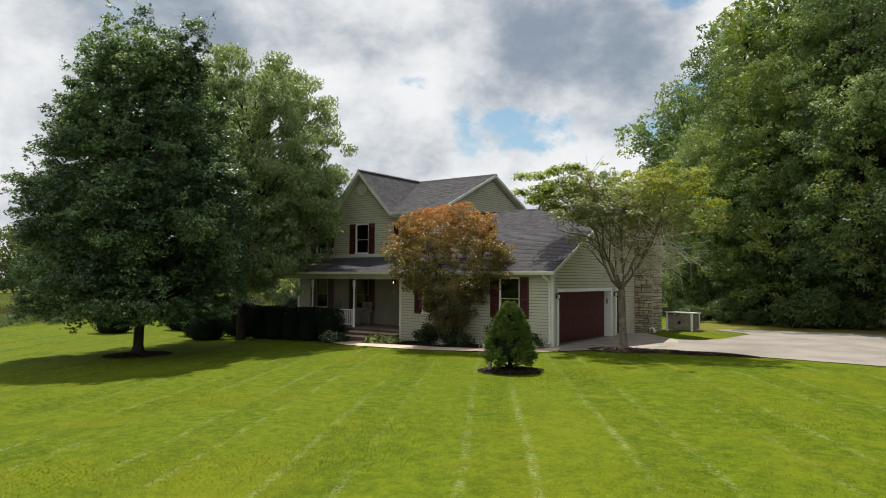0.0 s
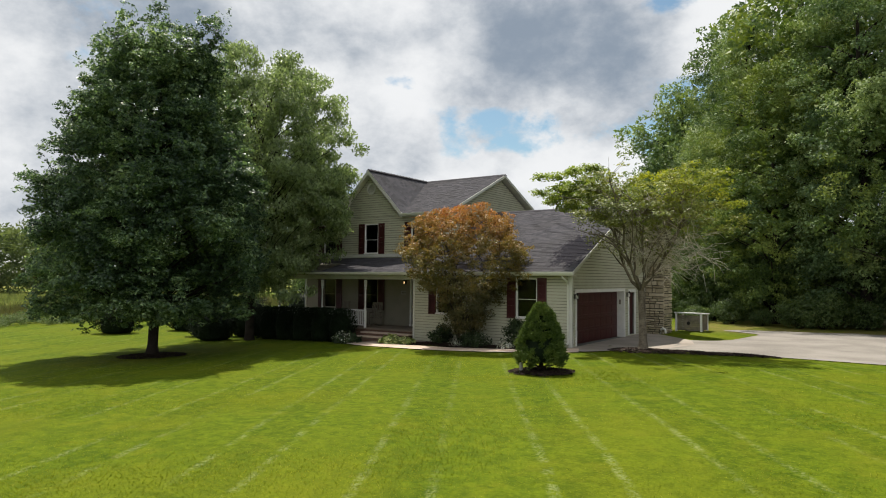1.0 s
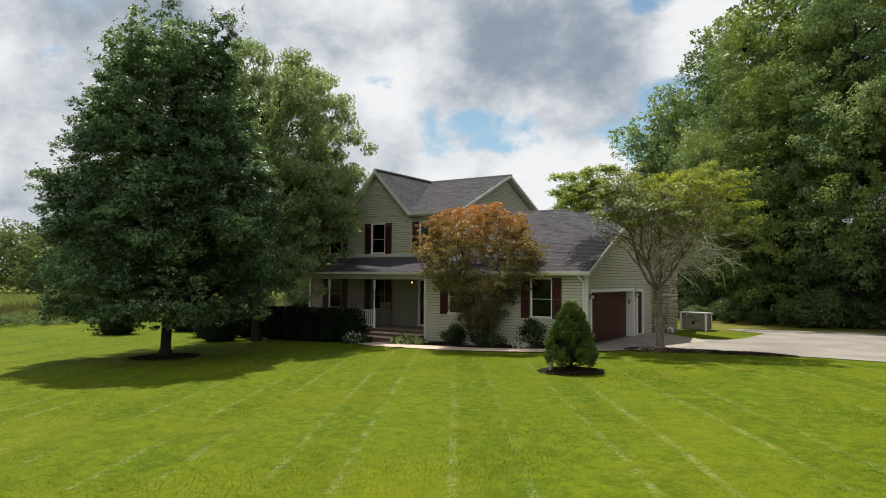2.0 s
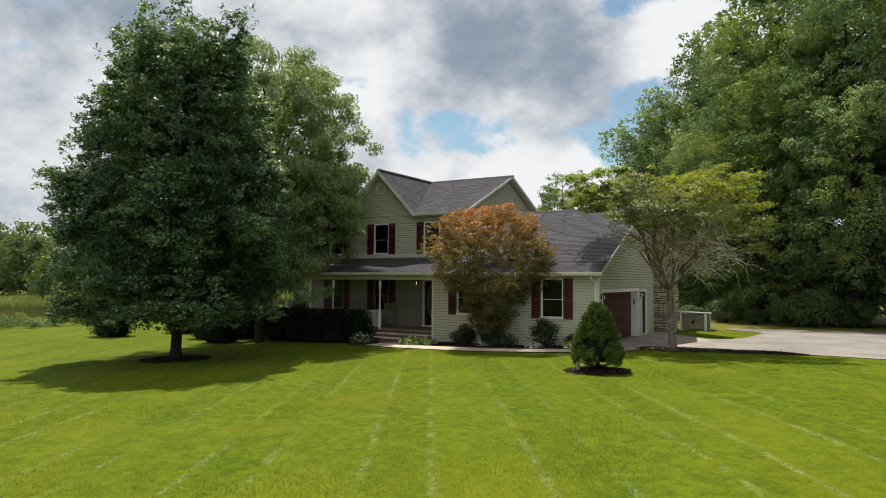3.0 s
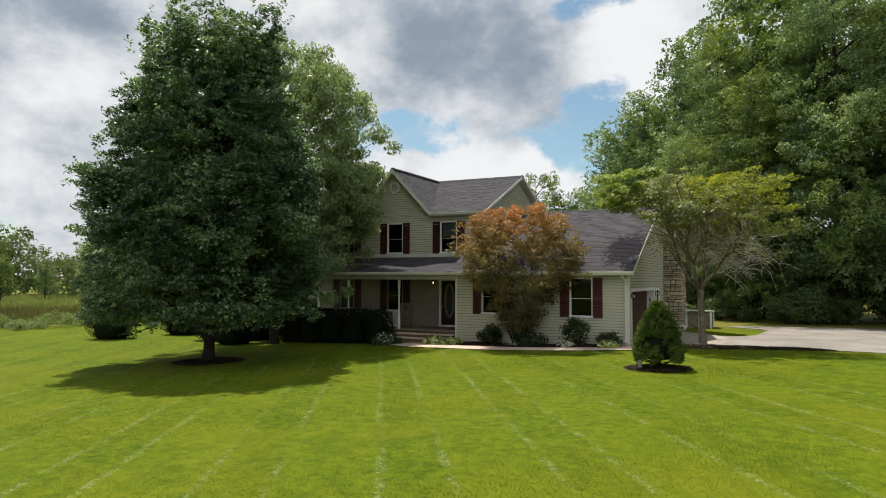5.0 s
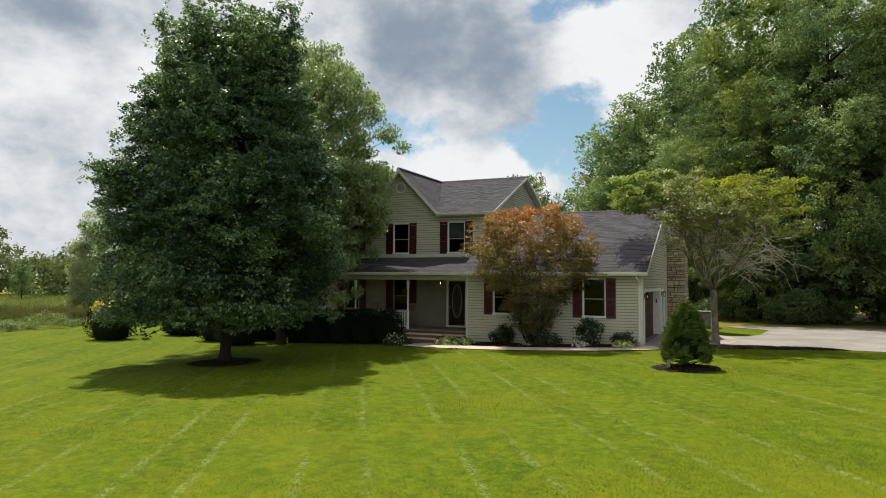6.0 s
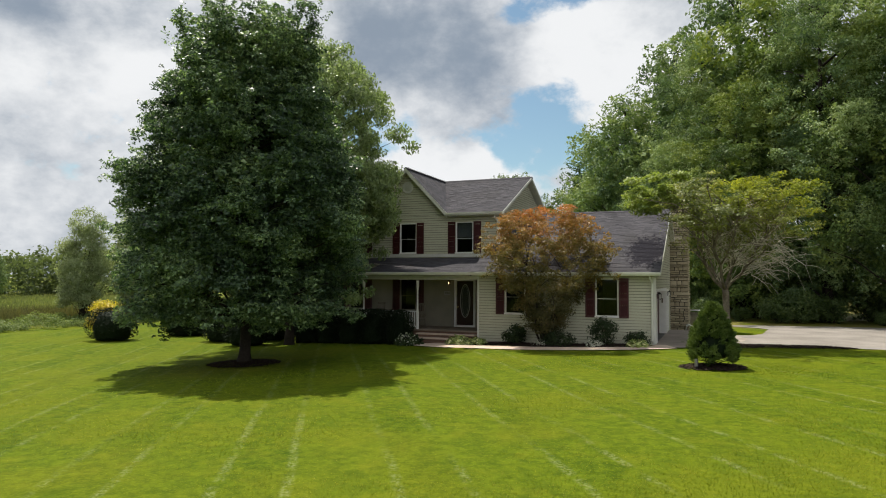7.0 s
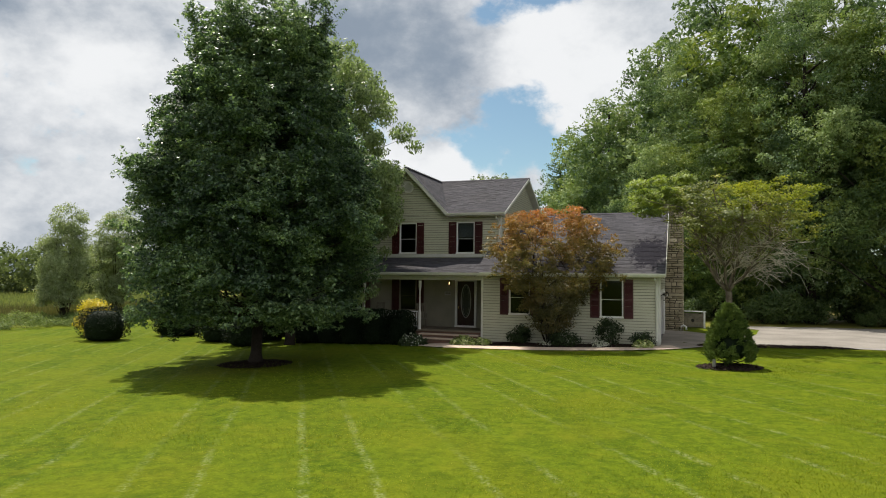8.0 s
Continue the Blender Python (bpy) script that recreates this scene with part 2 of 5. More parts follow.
MULCH = mottled("bark_mulch", (0.012, 0.008, 0.006), (0.045, 0.028, 0.020), 9.0, 0.95, 0.9, 45.0, 0.2, island=0.5)
BRICK = brick_like("step_brick", (0.13, 0.07, 0.048), (0.18, 0.10, 0.066), (0.15, 0.13, 0.11), 0.21, 0.07)
BARK = mottled("dark_bark", (0.014, 0.011, 0.009), (0.036, 0.028, 0.022), 3.0, 0.95, 0.9, 24.0, 0.2)
PALEBARK = mottled("grey_bark", (0.085, 0.070, 0.052), (0.21, 0.178, 0.135), 4.0, 0.9, 0.8, 22.0, 0.2)
TWIG = mottled("bare_twig", (0.38, 0.345, 0.285), (0.60, 0.55, 0.47), 4.0, 0.9, 0.3, 22.0, 0.2)
WEATHERED = mottled("weathered_board", (0.13, 0.115, 0.09), (0.23, 0.20, 0.16), 5.0, 0.9, 0.4, 40.0, 0.2)
IRON = mottled("black_metal", (0.012, 0.012, 0.012), (0.03, 0.03, 0.03), 8.0, 0.45, 0.1, metal=0.6)
BRASS = mottled("door_brass", (0.45, 0.32, 0.12), (0.55, 0.40, 0.16), 8.0, 0.3, 0.05, metal=1.0)
ALUMINIUM = mottled("gutter_paint", (0.55, 0.56, 0.49), (0.62, 0.63, 0.56), 3.0, 0.45, 0.05)

LEAF_MAPLE = foliage("maple_leaves", ((0.014, 0.031, 0.019), (0.044, 0.084, 0.046), (0.140, 0.216, 0.108), (0.350, 0.450, 0.230)), 0.42, 0.42, 0.5, 0.5, None, 0.66, (1.3, 1.35, 0.72))
LEAF_LIGHT = foliage("light_green_leaves", ((0.100, 0.142, 0.066), (0.205, 0.268, 0.118), (0.350, 0.425, 0.210)), 0.46, 0.45, 0.5, 0.5, None, 0.75, (1.2, 1.25, 0.75))
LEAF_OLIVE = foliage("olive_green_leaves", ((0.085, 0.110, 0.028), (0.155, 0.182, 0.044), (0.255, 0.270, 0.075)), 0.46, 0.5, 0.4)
LEAF_OAK = foliage("yellow_green_wood_leaves", ((0.034, 0.064, 0.022), (0.082, 0.136, 0.036), (0.165, 0.225, 0.052), (0.275, 0.325, 0.080)), 0.22, 0.60, 0.25, 0.30, None, 0.42)
LEAF_DEEP = foliage("deep_green_wood_leaves", ((0.042, 0.078, 0.038), (0.105, 0.170, 0.072), (0.195, 0.275, 0.105), (0.310, 0.380, 0.150)), 0.22, 0.60, 0.25, 0.30, None, 0.42)
LEAF_UNDER = foliage("undergrowth_leaves", ((0.036, 0.066, 0.024), (0.080, 0.128, 0.042), (0.17, 0.23, 0.075)), 0.40, 0.5, 0.35, 0.5, None, 0.7)
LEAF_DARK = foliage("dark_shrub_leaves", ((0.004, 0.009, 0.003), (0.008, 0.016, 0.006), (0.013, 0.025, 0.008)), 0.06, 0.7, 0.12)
LEAF_YEW = foliage("dull_green_shrub_leaves", ((0.014, 0.026, 0.011), (0.030, 0.050, 0.019), (0.060, 0.088, 0.032)), 0.2, 0.6, 0.25)
LEAF_RED = foliage("copper_leaves", ((0.078, 0.084, 0.028), (0.165, 0.130, 0.042), (0.330, 0.172, 0.062), (0.560, 0.180, 0.068)), 0.38, 0.5, 0.4, 0.9, (2.9, 6.3))
LEAF_BRONZE = foliage("bronze_leaves", ((0.050, 0.056, 0.025), (0.100, 0.092, 0.040), (0.190, 0.138, 0.060)), 0.3, 0.6, 0.25, 0.9)
LEAF_SUNLIT_LIME = foliage("sunlit_lime_leaves", ((0.13, 0.175, 0.024), (0.22, 0.255, 0.034), (0.36, 0.36, 0.050)), 0.45, 0.5, 0.3)
LEAF_FRESH = foliage("fresh_green_leaves", ((0.100, 0.145, 0.036), (0.180, 0.240, 0.056), (0.280, 0.340, 0.080)), 0.48, 0.5, 0.3)
LEAF_SPRUCE = foliage("spruce_needles", ((0.034, 0.062, 0.015), (0.080, 0.124, 0.028), (0.155, 0.205, 0.048)), 0.14, 0.7, 0.15, 3.0)
LEAF_HOSTA = foliage("hosta_leaves", ((0.07, 0.13, 0.03), (0.30, 0.38, 0.09), (0.85, 0.84, 0.50)), 0.25, 0.4, 0.5, 0.5, None, 0.85)
LEAF_GOLD = foliage("golden_leaves", ((0.36, 0.30, 0.01), (0.55, 0.46, 0.02), (0.66, 0.55, 0.03)), 0.40, 0.5)
LEAF_PALE = foliage("silvery_leaves", ((0.16, 0.205, 0.105), (0.26, 0.315, 0.17), (0.38, 0.435, 0.27)), 0.38, 0.6, 0.3, 0.5, None, 0.7)
LEAF_FAR = foliage("distant_leaves", ((0.075, 0.105, 0.058), (0.115, 0.150, 0.078), (0.165, 0.205, 0.100)), 0.35, 0.7, 0.2, 0.05)
LEAF_WEED = foliage("weed_leaves", ((0.065, 0.098, 0.036), (0.130, 0.180, 0.068), (0.23, 0.28, 0.130)), 0.35, 0.7, 0.2, 0.3)
LEAF_FLOWER = foliage("white_flowers", ((0.25, 0.30, 0.18), (0.6, 0.62, 0.55), (0.75, 0.75, 0.70)), 0.2, 0.6)
BLADE = foliage("grass_blades", ((0.080, 0.115, 0.006), (0.150, 0.190, 0.010), (0.330, 0.330, 0.075)), 0.45, 0.8, 0.06, 0.6, None, 0.85)
REED = foliage("meadow_grass", ((0.060, 0.072, 0.030), (0.105, 0.112, 0.046), (0.165, 0.150, 0.075)), 0.3, 0.7, 0.2, 0.15, None, 0.7)
SWARD = foliage("field_grass", ((0.12, 0.15, 0.06), (0.17, 0.20, 0.08), (0.22, 0.24, 0.10)), 0.35, 0.7, 0.2, 0.15)
DRYLEAF_SUN_FLECK = foliage("fallen_leaves_sun_flecks", ((0.10, 0.09, 0.06), (0.22, 0.20, 0.15), (0.36, 0.34, 0.28)), 0.1, 0.8)


# ---- mesh tools ----
class Build:
    """Collects vertices and faces of one mesh."""

    def __init__(self):
        self.v, self.f = [], []

    def box(self, x0, x1, y0, y1, z0, z1):
        o = len(self.v)
        self.v += [(x, y, z) for z in (z0, z1) for y in (y0, y1) for x in (x0, x1)]
        self.f += [tuple(o + i for i in q) for q in ((0, 2, 3, 1), (4, 5, 7, 6), (0, 1, 5, 4), (2, 6, 7, 3), (0, 4, 6, 2), (1, 3, 7, 5))]
        return self

    def hexa(self, pts):
        """Eight corners: four of one end, then the four of the other in the same order."""
        o = len(self.v)
        self.v += [tuple(p) for p in pts]
        self.f += [tuple(o + i for i in q) for q in ((3, 2, 1, 0), (4, 5, 6, 7), (0, 1, 5, 4), (1, 2, 6, 5), (2, 3, 7, 6), (3, 0, 4, 7))]
        return self

    def prism(self, pts, shift):
        """A polygon and its copy moved by shift, joined by sides."""
        o, k, s = len(self.v), len(pts), Vector(shift)
        self.v += [tuple(p) for p in pts] + [tuple(Vector(p) + s) for p in pts]
        self.f += [tuple(o + i for i in range(k)), tuple(o + k + i for i in reversed(range(k)))]
        self.f += [(o + (i + 1) % k, o + i, o + k + i, o + k + (i + 1) % k) for i in range(k)]
        return self

    def tube(self, pts, radii, sides=6):
        """A tapered tube along points."""
        o = len(self.v)
        pts = [Vector(p) for p in pts]
        for i, p in enumerate(pts):
            d = (pts[min(i + 1, len(pts) - 1)] - pts[max(i - 1, 0)]).normalized()
            a = d.orthogonal() if abs(d.z) > 0.9 else d.cross(Vector((0, 0, 1)))
            a.normalize()
            b = d.cross(a)
            for k in range(sides):
                t = 2 * math.pi * k / sides
                self.v.append(tuple(p + (a * math.cos(t) + b * math.sin(t)) * radii[i]))
        for i in range(len(pts) - 1):
            for k in range(sides):
                q = (k + 1) % sides
                self.f.append((o + i * sides + k, o + i * sides + q, o + (i + 1) * sides + q, o + (i + 1) * sides + k))
        self.f.append(tuple(o + k for k in reversed(range(sides))))
        self.f.append(tuple(o + (len(pts) - 1) * sides + k for k in range(sides)))
        return self

    def mesh(self, name, mat, smooth=False, bevel=0.0):
        me = bpy.data.meshes.new(name)
        me.from_pydata(self.v, [], self.f)
        if bevel:
            bm = bmesh.new()
            bm.from_mesh(me)
            bmesh.ops.bevel(bm, geom=bm.edges[:], offset=bevel, segments=1, affect="EDGES", clamp_overlap=True)
            bm.to_mesh(me)
            bm.free()
        me.materials.append(mat)
        if smooth:
            me.polygons.foreach_set("use_smooth", [True] * len(me.polygons))
        me.update()
        return me


def part(name, me, parent, label="", kind=""):
    """A mesh, made in world places, as a child of a thing or of a part."""
    ob = new(name, me)
    ob.parent = parent
    if parent.parent is None:
        ob.matrix_parent_inverse = parent.matrix_basis.inverted()
    return tagged(ob, label=label, kind=kind)


def thing(name, at, label, category, group="", kind=""):
    ob = new(name)
    ob.empty_display_size = 0.2
    ob.matrix_basis = Matrix.Translation(at)
    return tagged(ob, label, category, group, kind)


def lone(name, me, label, category, kind="", group=""):
    return tagged(new(name, me), label, category, group, kind)


def quads(name, v, mat):
    """A mesh of loose faces of per corners each, out of an array of corners (n, per, 3)."""
    n, per = v.shape[:2]
    me = bpy.data.meshes.new(name)
    me.vertices.add(n * per)
    me.vertices.foreach_set("co", np.ascontiguousarray(v, dtype=np.float32).ravel())
    me.loops.add(n * per)
    me.loops.foreach_set("vertex_index", np.arange(n * per, dtype=np.int32))
    me.polygons.add(n)
    me.polygons.foreach_set("loop_start", np.arange(0, n * per, per, dtype=np.int32))
    me.materials.append(mat)
    me.update(calc_edges=True)
    return me


def unit(a):
    return a / np.maximum(np.linalg.norm(a, axis=1, keepdims=True), 1e-6)


def leaf_quads(rng, c, out, size, droop=0.3, up=0.5, wild=0.8, slim=0.36, tri=False):
    """Leaves at c, facing out and up, their tips hanging by droop."""
    n = len(c)
    nor = unit(out * 0.5 + np.array((0, 0, up)) + rng.normal(0, wild, (n, 3)) * 0.6)
    tip = unit(np.cross(nor, rng.normal(0, 1, (n, 3))))
    tip = unit(tip + np.array((0, 0, -droop)) * rng.random((n, 1)) * 2)
    side = unit(np.cross(nor, tip))
    s = size * (0.65 + 0.7 * rng.random((n, 1)))
    lift = np.cross(side, tip) * s * 0.12
    if tri:
        return np.stack((c - tip * s * 0.4 - side * s * slim, c - tip * s * 0.4 + side * s * slim + lift, c + tip * s * 0.6), axis=1)
    return np.stack((c - tip * s * 0.5, c + side * s * slim + lift, c + tip * s * 0.55, c - side * s * slim + lift), axis=1)


def clumps_to_leaves(rng, centres, radii, core, total, size, flat_by=0.72, **kw):
    """Leaves in soft clumps; each faces away from its clump and from the crown's core line."""
    w = radii ** 2
    pick = rng.choice(len(centres), total, p=w / w.sum())
    d = unit(rng.normal(0, 1, (total, 3)))
    r = radii[pick][:, None] * rng.random((total, 1)) ** 0.5
    c = centres[pick] + d * r * np.array((1, 1, flat_by))
    away = c - np.array(core)
    away[:, 2] *= 0.3
    return leaf_quads(rng, c, unit(d * 0.7 + unit(away)), size, **kw)


def tufted(rng, lumps, radii, subs, share, total, size, flat_by=0.7, bias=0.25, **kw):
    """Leaves on the upper side of small domes, which sit on the upper side of larger lumps: dark gaps stay beneath each."""
    n = len(lumps)
    d = unit(rng.normal(0, 1, (n, subs, 3)).reshape(-1, 3))
    d[:, 2] = np.where(rng.random(len(d)) < bias * 2, np.abs(d[:, 2]), d[:, 2])
    tops = np.repeat(lumps, subs, axis=0) + unit(d) * np.repeat(radii, subs)[:, None] * rng.uniform(0.55, 1.0, (n * subs, 1)) * np.array((1, 1, flat_by))
    small = np.repeat(radii, subs) * share * rng.uniform(0.7, 1.3, n * subs)
    w = small ** 2
    pick = rng.choice(n * subs, total, p=w / w.sum())
    e = unit(rng.normal(0, 1, (total, 3)))
    e[:, 2] = np.where(rng.random(total) < 0.3 + bias, np.abs(e[:, 2]), e[:, 2])
    c = tops[pick] + e * small[pick][:, None] * rng.random((total, 1)) ** 0.33 * np.array((1, 1, flat_by * 0.8))
    return leaf_quads(rng, c, unit(e + 0.5 * unit(d)[pick]), size, **kw)


def crown_points(rng, n, profile, z0, z1, inner=0.5, lump=0.16, squash=(1, 1)):
    """Clump centres in a crown whose radius at a share of its height profile() gives, more of them near the outside."""
    out = []
    ph = rng.random(6) * 6.28
    while len(out) < n:
        u = rng.random()
        r = profile(u)
        if rng.random() > (r / 1.0) ** 1.2:
            continue
        a = rng.random() * 6.283
        wave = 1 + lump * (math.sin(3 * a + ph[0] + 5 * u) + math.sin(5 * a + ph[1] - 7 * u) * 0.7 + math.sin(9 * u * 2 + ph[2] + 2 * a) * 0.6)
        q = r * wave * (inner + (1 - inner) * rng.random() ** 0.5)
        out.append((q * math.cos(a) * squash[0], q * math.sin(a) * squash[1], z0 + (z1 - z0) * u))
    return np.array(out)


def bough(rng, b, start, end, r0, r1, sag=0.0, steps=4, sides=5):
    s, e = Vector(start), Vector(end)
    pts, radii = [], []
    for i in range(steps + 1):
        t = i / steps
        p = s.lerp(e, t) + Vector((0, 0, sag * 4 * t * (1 - t)))
        if 0 < i < steps:
            p += Vector(rng.normal(0, 0.05, 3)) * (e - s).length * 0.5
        pts.append(p)
        radii.append(r0 + (r1 - r0) * t)
    b.tube(pts, radii, sides)
    return pts


def ground_z(x, y):
    """The lawn falls gently towards -x and evens out past the house and the drive."""
    u = min(max(x + 9.5, -22.0), 5.0)
    z = 0.030 * u
    if x > -11.5 and y > 22.0:
        k = min((y - 22.0) / 3.0, 1.0)
        z = z * (1 - k) + 0.0 * k
    return z - 0.012


# ---- ground ----
def build_ground():
    def ticks(a, b, fine, far):
        t = [a + i * fine for i in range(int(round((b - a) / fine)) + 1)]
        step, lo, hi = fine, a, b
        while hi < far:
            step *= 1.5
            lo, hi = lo - step, hi + step
            t = [lo] + t + [hi]
        return t
    xs, ys = ticks(-60, 30, 1.5, 1500), ticks(-20, 70, 1.5, 1500)
    b = Build()
    for y in ys:
        for x in xs:
            rough = 0.025 * noise.noise((x * 0.35, y * 0.35, 0.0)) if abs(x + 15) < 60 else 0.0
            b.v.append((x, y, ground_z(x, y) + (rough if y < 21 else 0.0)))
    w = len(xs)
    b.f = [(j * w + i, j * w + i + 1, (j + 1) * w + i + 1, (j + 1) * w + i) for j in range(len(ys) - 1) for i in range(w - 1)]
    lone("ground", b.mesh("ground", TURF, True), "mown green lawn with pale mower lines", "lawn", "structure")


build_ground()


def sheet(name, outline, mat, lift, label, category, kind="structure", thick=0.0, z=None):
    """A flat area with a wavy outline, laid on the ground."""
    b = Build()
    top = [(x, y, (ground_z(x, y) if z is None else z) + lift) for x, y in outline]
    if thick:
        b.prism(top, (0, 0, -thick))
    else:
        b.v, b.f = top, [tuple(range(len(top)))]
    me = b.mesh(name, mat)
    bm = bmesh.new()
    bm.from_mesh(me)
    bmesh.ops.triangulate(bm, faces=[f for f in bm.faces if len(f.verts) > 4])
    bm.normal_update()
    bm.to_mesh(me)
    bm.free()
    return lone(name, me, label, category, kind)


def smooth_line(pts, n=8):
    """A rounded line through points (Catmull-Rom)."""
    out = []
    for i in range(len(pts) - 1):
        p0, p1, p2, p3 = (Vector(pts[max(min(k, len(pts) - 1), 0)]) for k in (i - 1, i, i + 1, i + 2))
        for k in range(n):
            t = k / n
            out.append(tuple(0.5 * ((2 * p1) + (p2 - p0) * t + (2 * p0 - 5 * p1 + 4 * p2 - p3) * t * t + (3 * p1 - p0 - 3 * p2 + p3) * t ** 3)))
    return out + [tuple(pts[-1])]


def ribbon(name, a, c, mat, lift, label, category):
    """A strip between two lines of equal count."""
    b = Build()
    for (x, y), (u, v) in zip(a, c):
        b.v += [(x, y, ground_z(x, y) + lift), (u, v, ground_z(u, v) + lift)]
    b.f = [(2 * i, 2 * i + 2, 2 * i + 3, 2 * i + 1) for i in range(len(a) - 1)]
    return lone(name, b.mesh(name, mat), label, category, "structure")


# concrete apron by the garage, then gravel that sweeps past the turnaround grass
sheet("garage_apron", [(-11.45, 22.6), (-10.4, 22.3), (-9.4, 23.4), (-8.3, 24.9), (-7.8, 27.5), (-8.4, 29.4), (-10.5, 31.8), (-11.45, 31.9)], APRON, 0.03, "worn pale concrete garage apron", "driveway")
ribbon("gravel_drive",
       smooth_line([(-8.2, 24.6), (-4.2, 24.5), (0.0, 24.0), (6.0, 23.0), (16, 21.5), (40, 18.0), (120, 8.0)]),
       smooth_line([(-8.6, 29.6), (-7.2, 30.6), (-5.6, 36.8), (1.0, 39.5), (12.0, 38.0), (40, 30.0), (125, 16.0)]), GRAVEL, 0.022, "pale gravel drive sweeping past the garage", "driveway")
sheet("gravel_turn", smooth_line([(-7.4, 30.4), (-6.3, 32.6), (-6.8, 35.2), (-8.6, 36.6), (-7.6, 37.8), (-4.5, 38.3), (-2.0, 38.6), (-2.0, 31.0), (-7.4, 30.4)], 5), GRAVEL, 0.026, "pale gravel turning place", "driveway")
# curved walk from the porch steps to the apron
ribbon("front_walk",
       smooth_line([(-22.2, 21.9), (-20.4, 21.05), (-18.3, 20.70), (-15.5, 20.5), (-12.5, 21.05), (-10.5, 22.0)]),
       smooth_line([(-20.6, 23.2), (-19.4, 22.35), (-18.0, 21.95), (-15.5, 21.75), (-13.0, 22.2), (-11.0, 23.2)]), CONCRETE, 0.035, "curving tan concrete front walk", "path")


def chips(name, spots, label, n, seed):
    """Loose bark chips heaped over ovals (x, y, rx, ry)."""
    rng = np.random.default_rng(seed)
    cs = []
    for x, y, rx, ry in spots:
        for _ in range(n):
            a, r = rng.random() * 6.283, rng.random() ** 0.5
            px, py = x + math.cos(a) * r * rx, y + math.sin(a) * r * ry
            cs.append((px, py, ground_z(px, py) + 0.03 + 0.07 * (1 - r * r)))
    c = np.array(cs)
    q = leaf_quads(rng, c, np.tile((0, 0, 1.0), (len(c), 1)), 0.10, droop=0.1, up=1.0, wild=0.7, slim=0.25)
    return lone(name, quads(name, q, MULCH), label, "mulch", "stuff")


chips("mulch", [(-24.6, 14.0, 1.25, 1.25)], "dark bark mulch ring round the maple", 2200, 1)
chips("mulch", [(-9.2, 16.35, 0.95, 0.85)], "dark bark mulch ring round the dwarf spruce", 1800, 2)
chips("mulch", [(-8.7, 23.7, 1.3, 1.0), (-7.2, 23.9, 1.6, 0.6), (-5.6, 24.1, 1.5, 0.35)], "dark mulch along the gravel edge", 1500, 3)
chips("mulch", [(-17.6, 22.9, 1.4, 0.7), (-15.6, 22.7, 1.6, 0.8), (-13.4, 22.8, 1.6, 0.7)], "dark mulch in the bed under the front windows", 2000, 4)

# ---- house ----
house = thing("house", (-20.0, 26.0, 0.0), "two-storey sage vinyl-sided house with grey roofs and maroon shutters", "house")


def cells(u0, u1, v0, v1, holes):
    """Rectangles that cover a wall but for its holes (u0, u1, v0, v1)."""
    cuts = sorted({u0, u1, *[min(max(h[i], u0), u1) for h in holes for i in (0, 1)]})
    out = []
    for a, c in zip(cuts, cuts[1:]):
        m, v = (a + c) / 2, v0
        for h in sorted((h for h in holes if h[0] < m < h[1]), key=lambda h: h[2]):
            if h[2] > v:
                out.append((a, c, v, h[2]))
            v = h[3]
        if v < v1:
            out.append((a, c, v, v1))
    return out


def wall(name, face, at, u0, u1, v0, v1, holes=(), gable=None, label="", thick=0.16, siding=True, mat=None):
    """A wall facing -y ('f'), +x ('r'), -x ('l') or +y ('b'), with holes, lapped siding, and a gable (apex u, apex v) on top if given."""
    sign = {"f": -1, "r": 1, "l": -1, "b": 1}[face]

    def put(u, v, d):
        return (u, at + sign * d, v) if face in "fb" else (at + sign * d, u, v)
    b = Build()
    for a, c, e, g in cells(u0, u1, v0, v1, holes):
        b.hexa([put(a, e, -thick), put(c, e, -thick), put(c, g, -thick), put(a, g, -thick), put(a, e, 0), put(c, e, 0), put(c, g, 0), put(a, g, 0)])
    if gable:
        b.hexa([put(u0, v1, -thick), put(u1, v1, -thick), put(gable[0] + 0.01, gable[1], -thick), put(gable[0] - 0.01, gable[1], -thick),
                put(u0, v1, 0), put(u1, v1, 0), put(gable[0] + 0.01, gable[1], 0), put(gable[0] - 0.01, gable[1], 0)])
    # dark backing behind the siding gaps paints their shadow lines
    w = part(name, b.mesh(name, SHADE_BACKING if siding else mat or SIDING), house, label)
    if siding:
        s, h, v = Build(), 0.122, v0
        top = gable[1] if gable else v1
        while v < top - 0.02:
            e = min(v + h, top)
            lo, hi = u0, u1
            if gable and v + h * 0.6 > v1:
                k = min(max((v + h * 0.6 - v1) / (gable[1] - v1), 0), 1)
                lo, hi = u0 + (gable[0] - u0) * k, u1 + (gable[0] - u1) * k
            for a, c, _, _ in cells(lo, hi, v, e, [(p[0], p[1], v - 1, e + 1) for p in holes if p[2] < v + h * 0.5 < p[3]]):
                s.hexa([put(a, v, 0.001), put(c, v, 0.001), put(c, e - 0.017, 0.001), put(a, e - 0.017, 0.001), put(a, v, 0.040), put(c, v, 0.040), put(c, e - 0.017, 0.012), put(a, e - 0.017, 0.012)])
            v = e
        part("siding", s.mesh("siding", SIDING), w, "sage vinyl lap siding", "stuff")
    return w


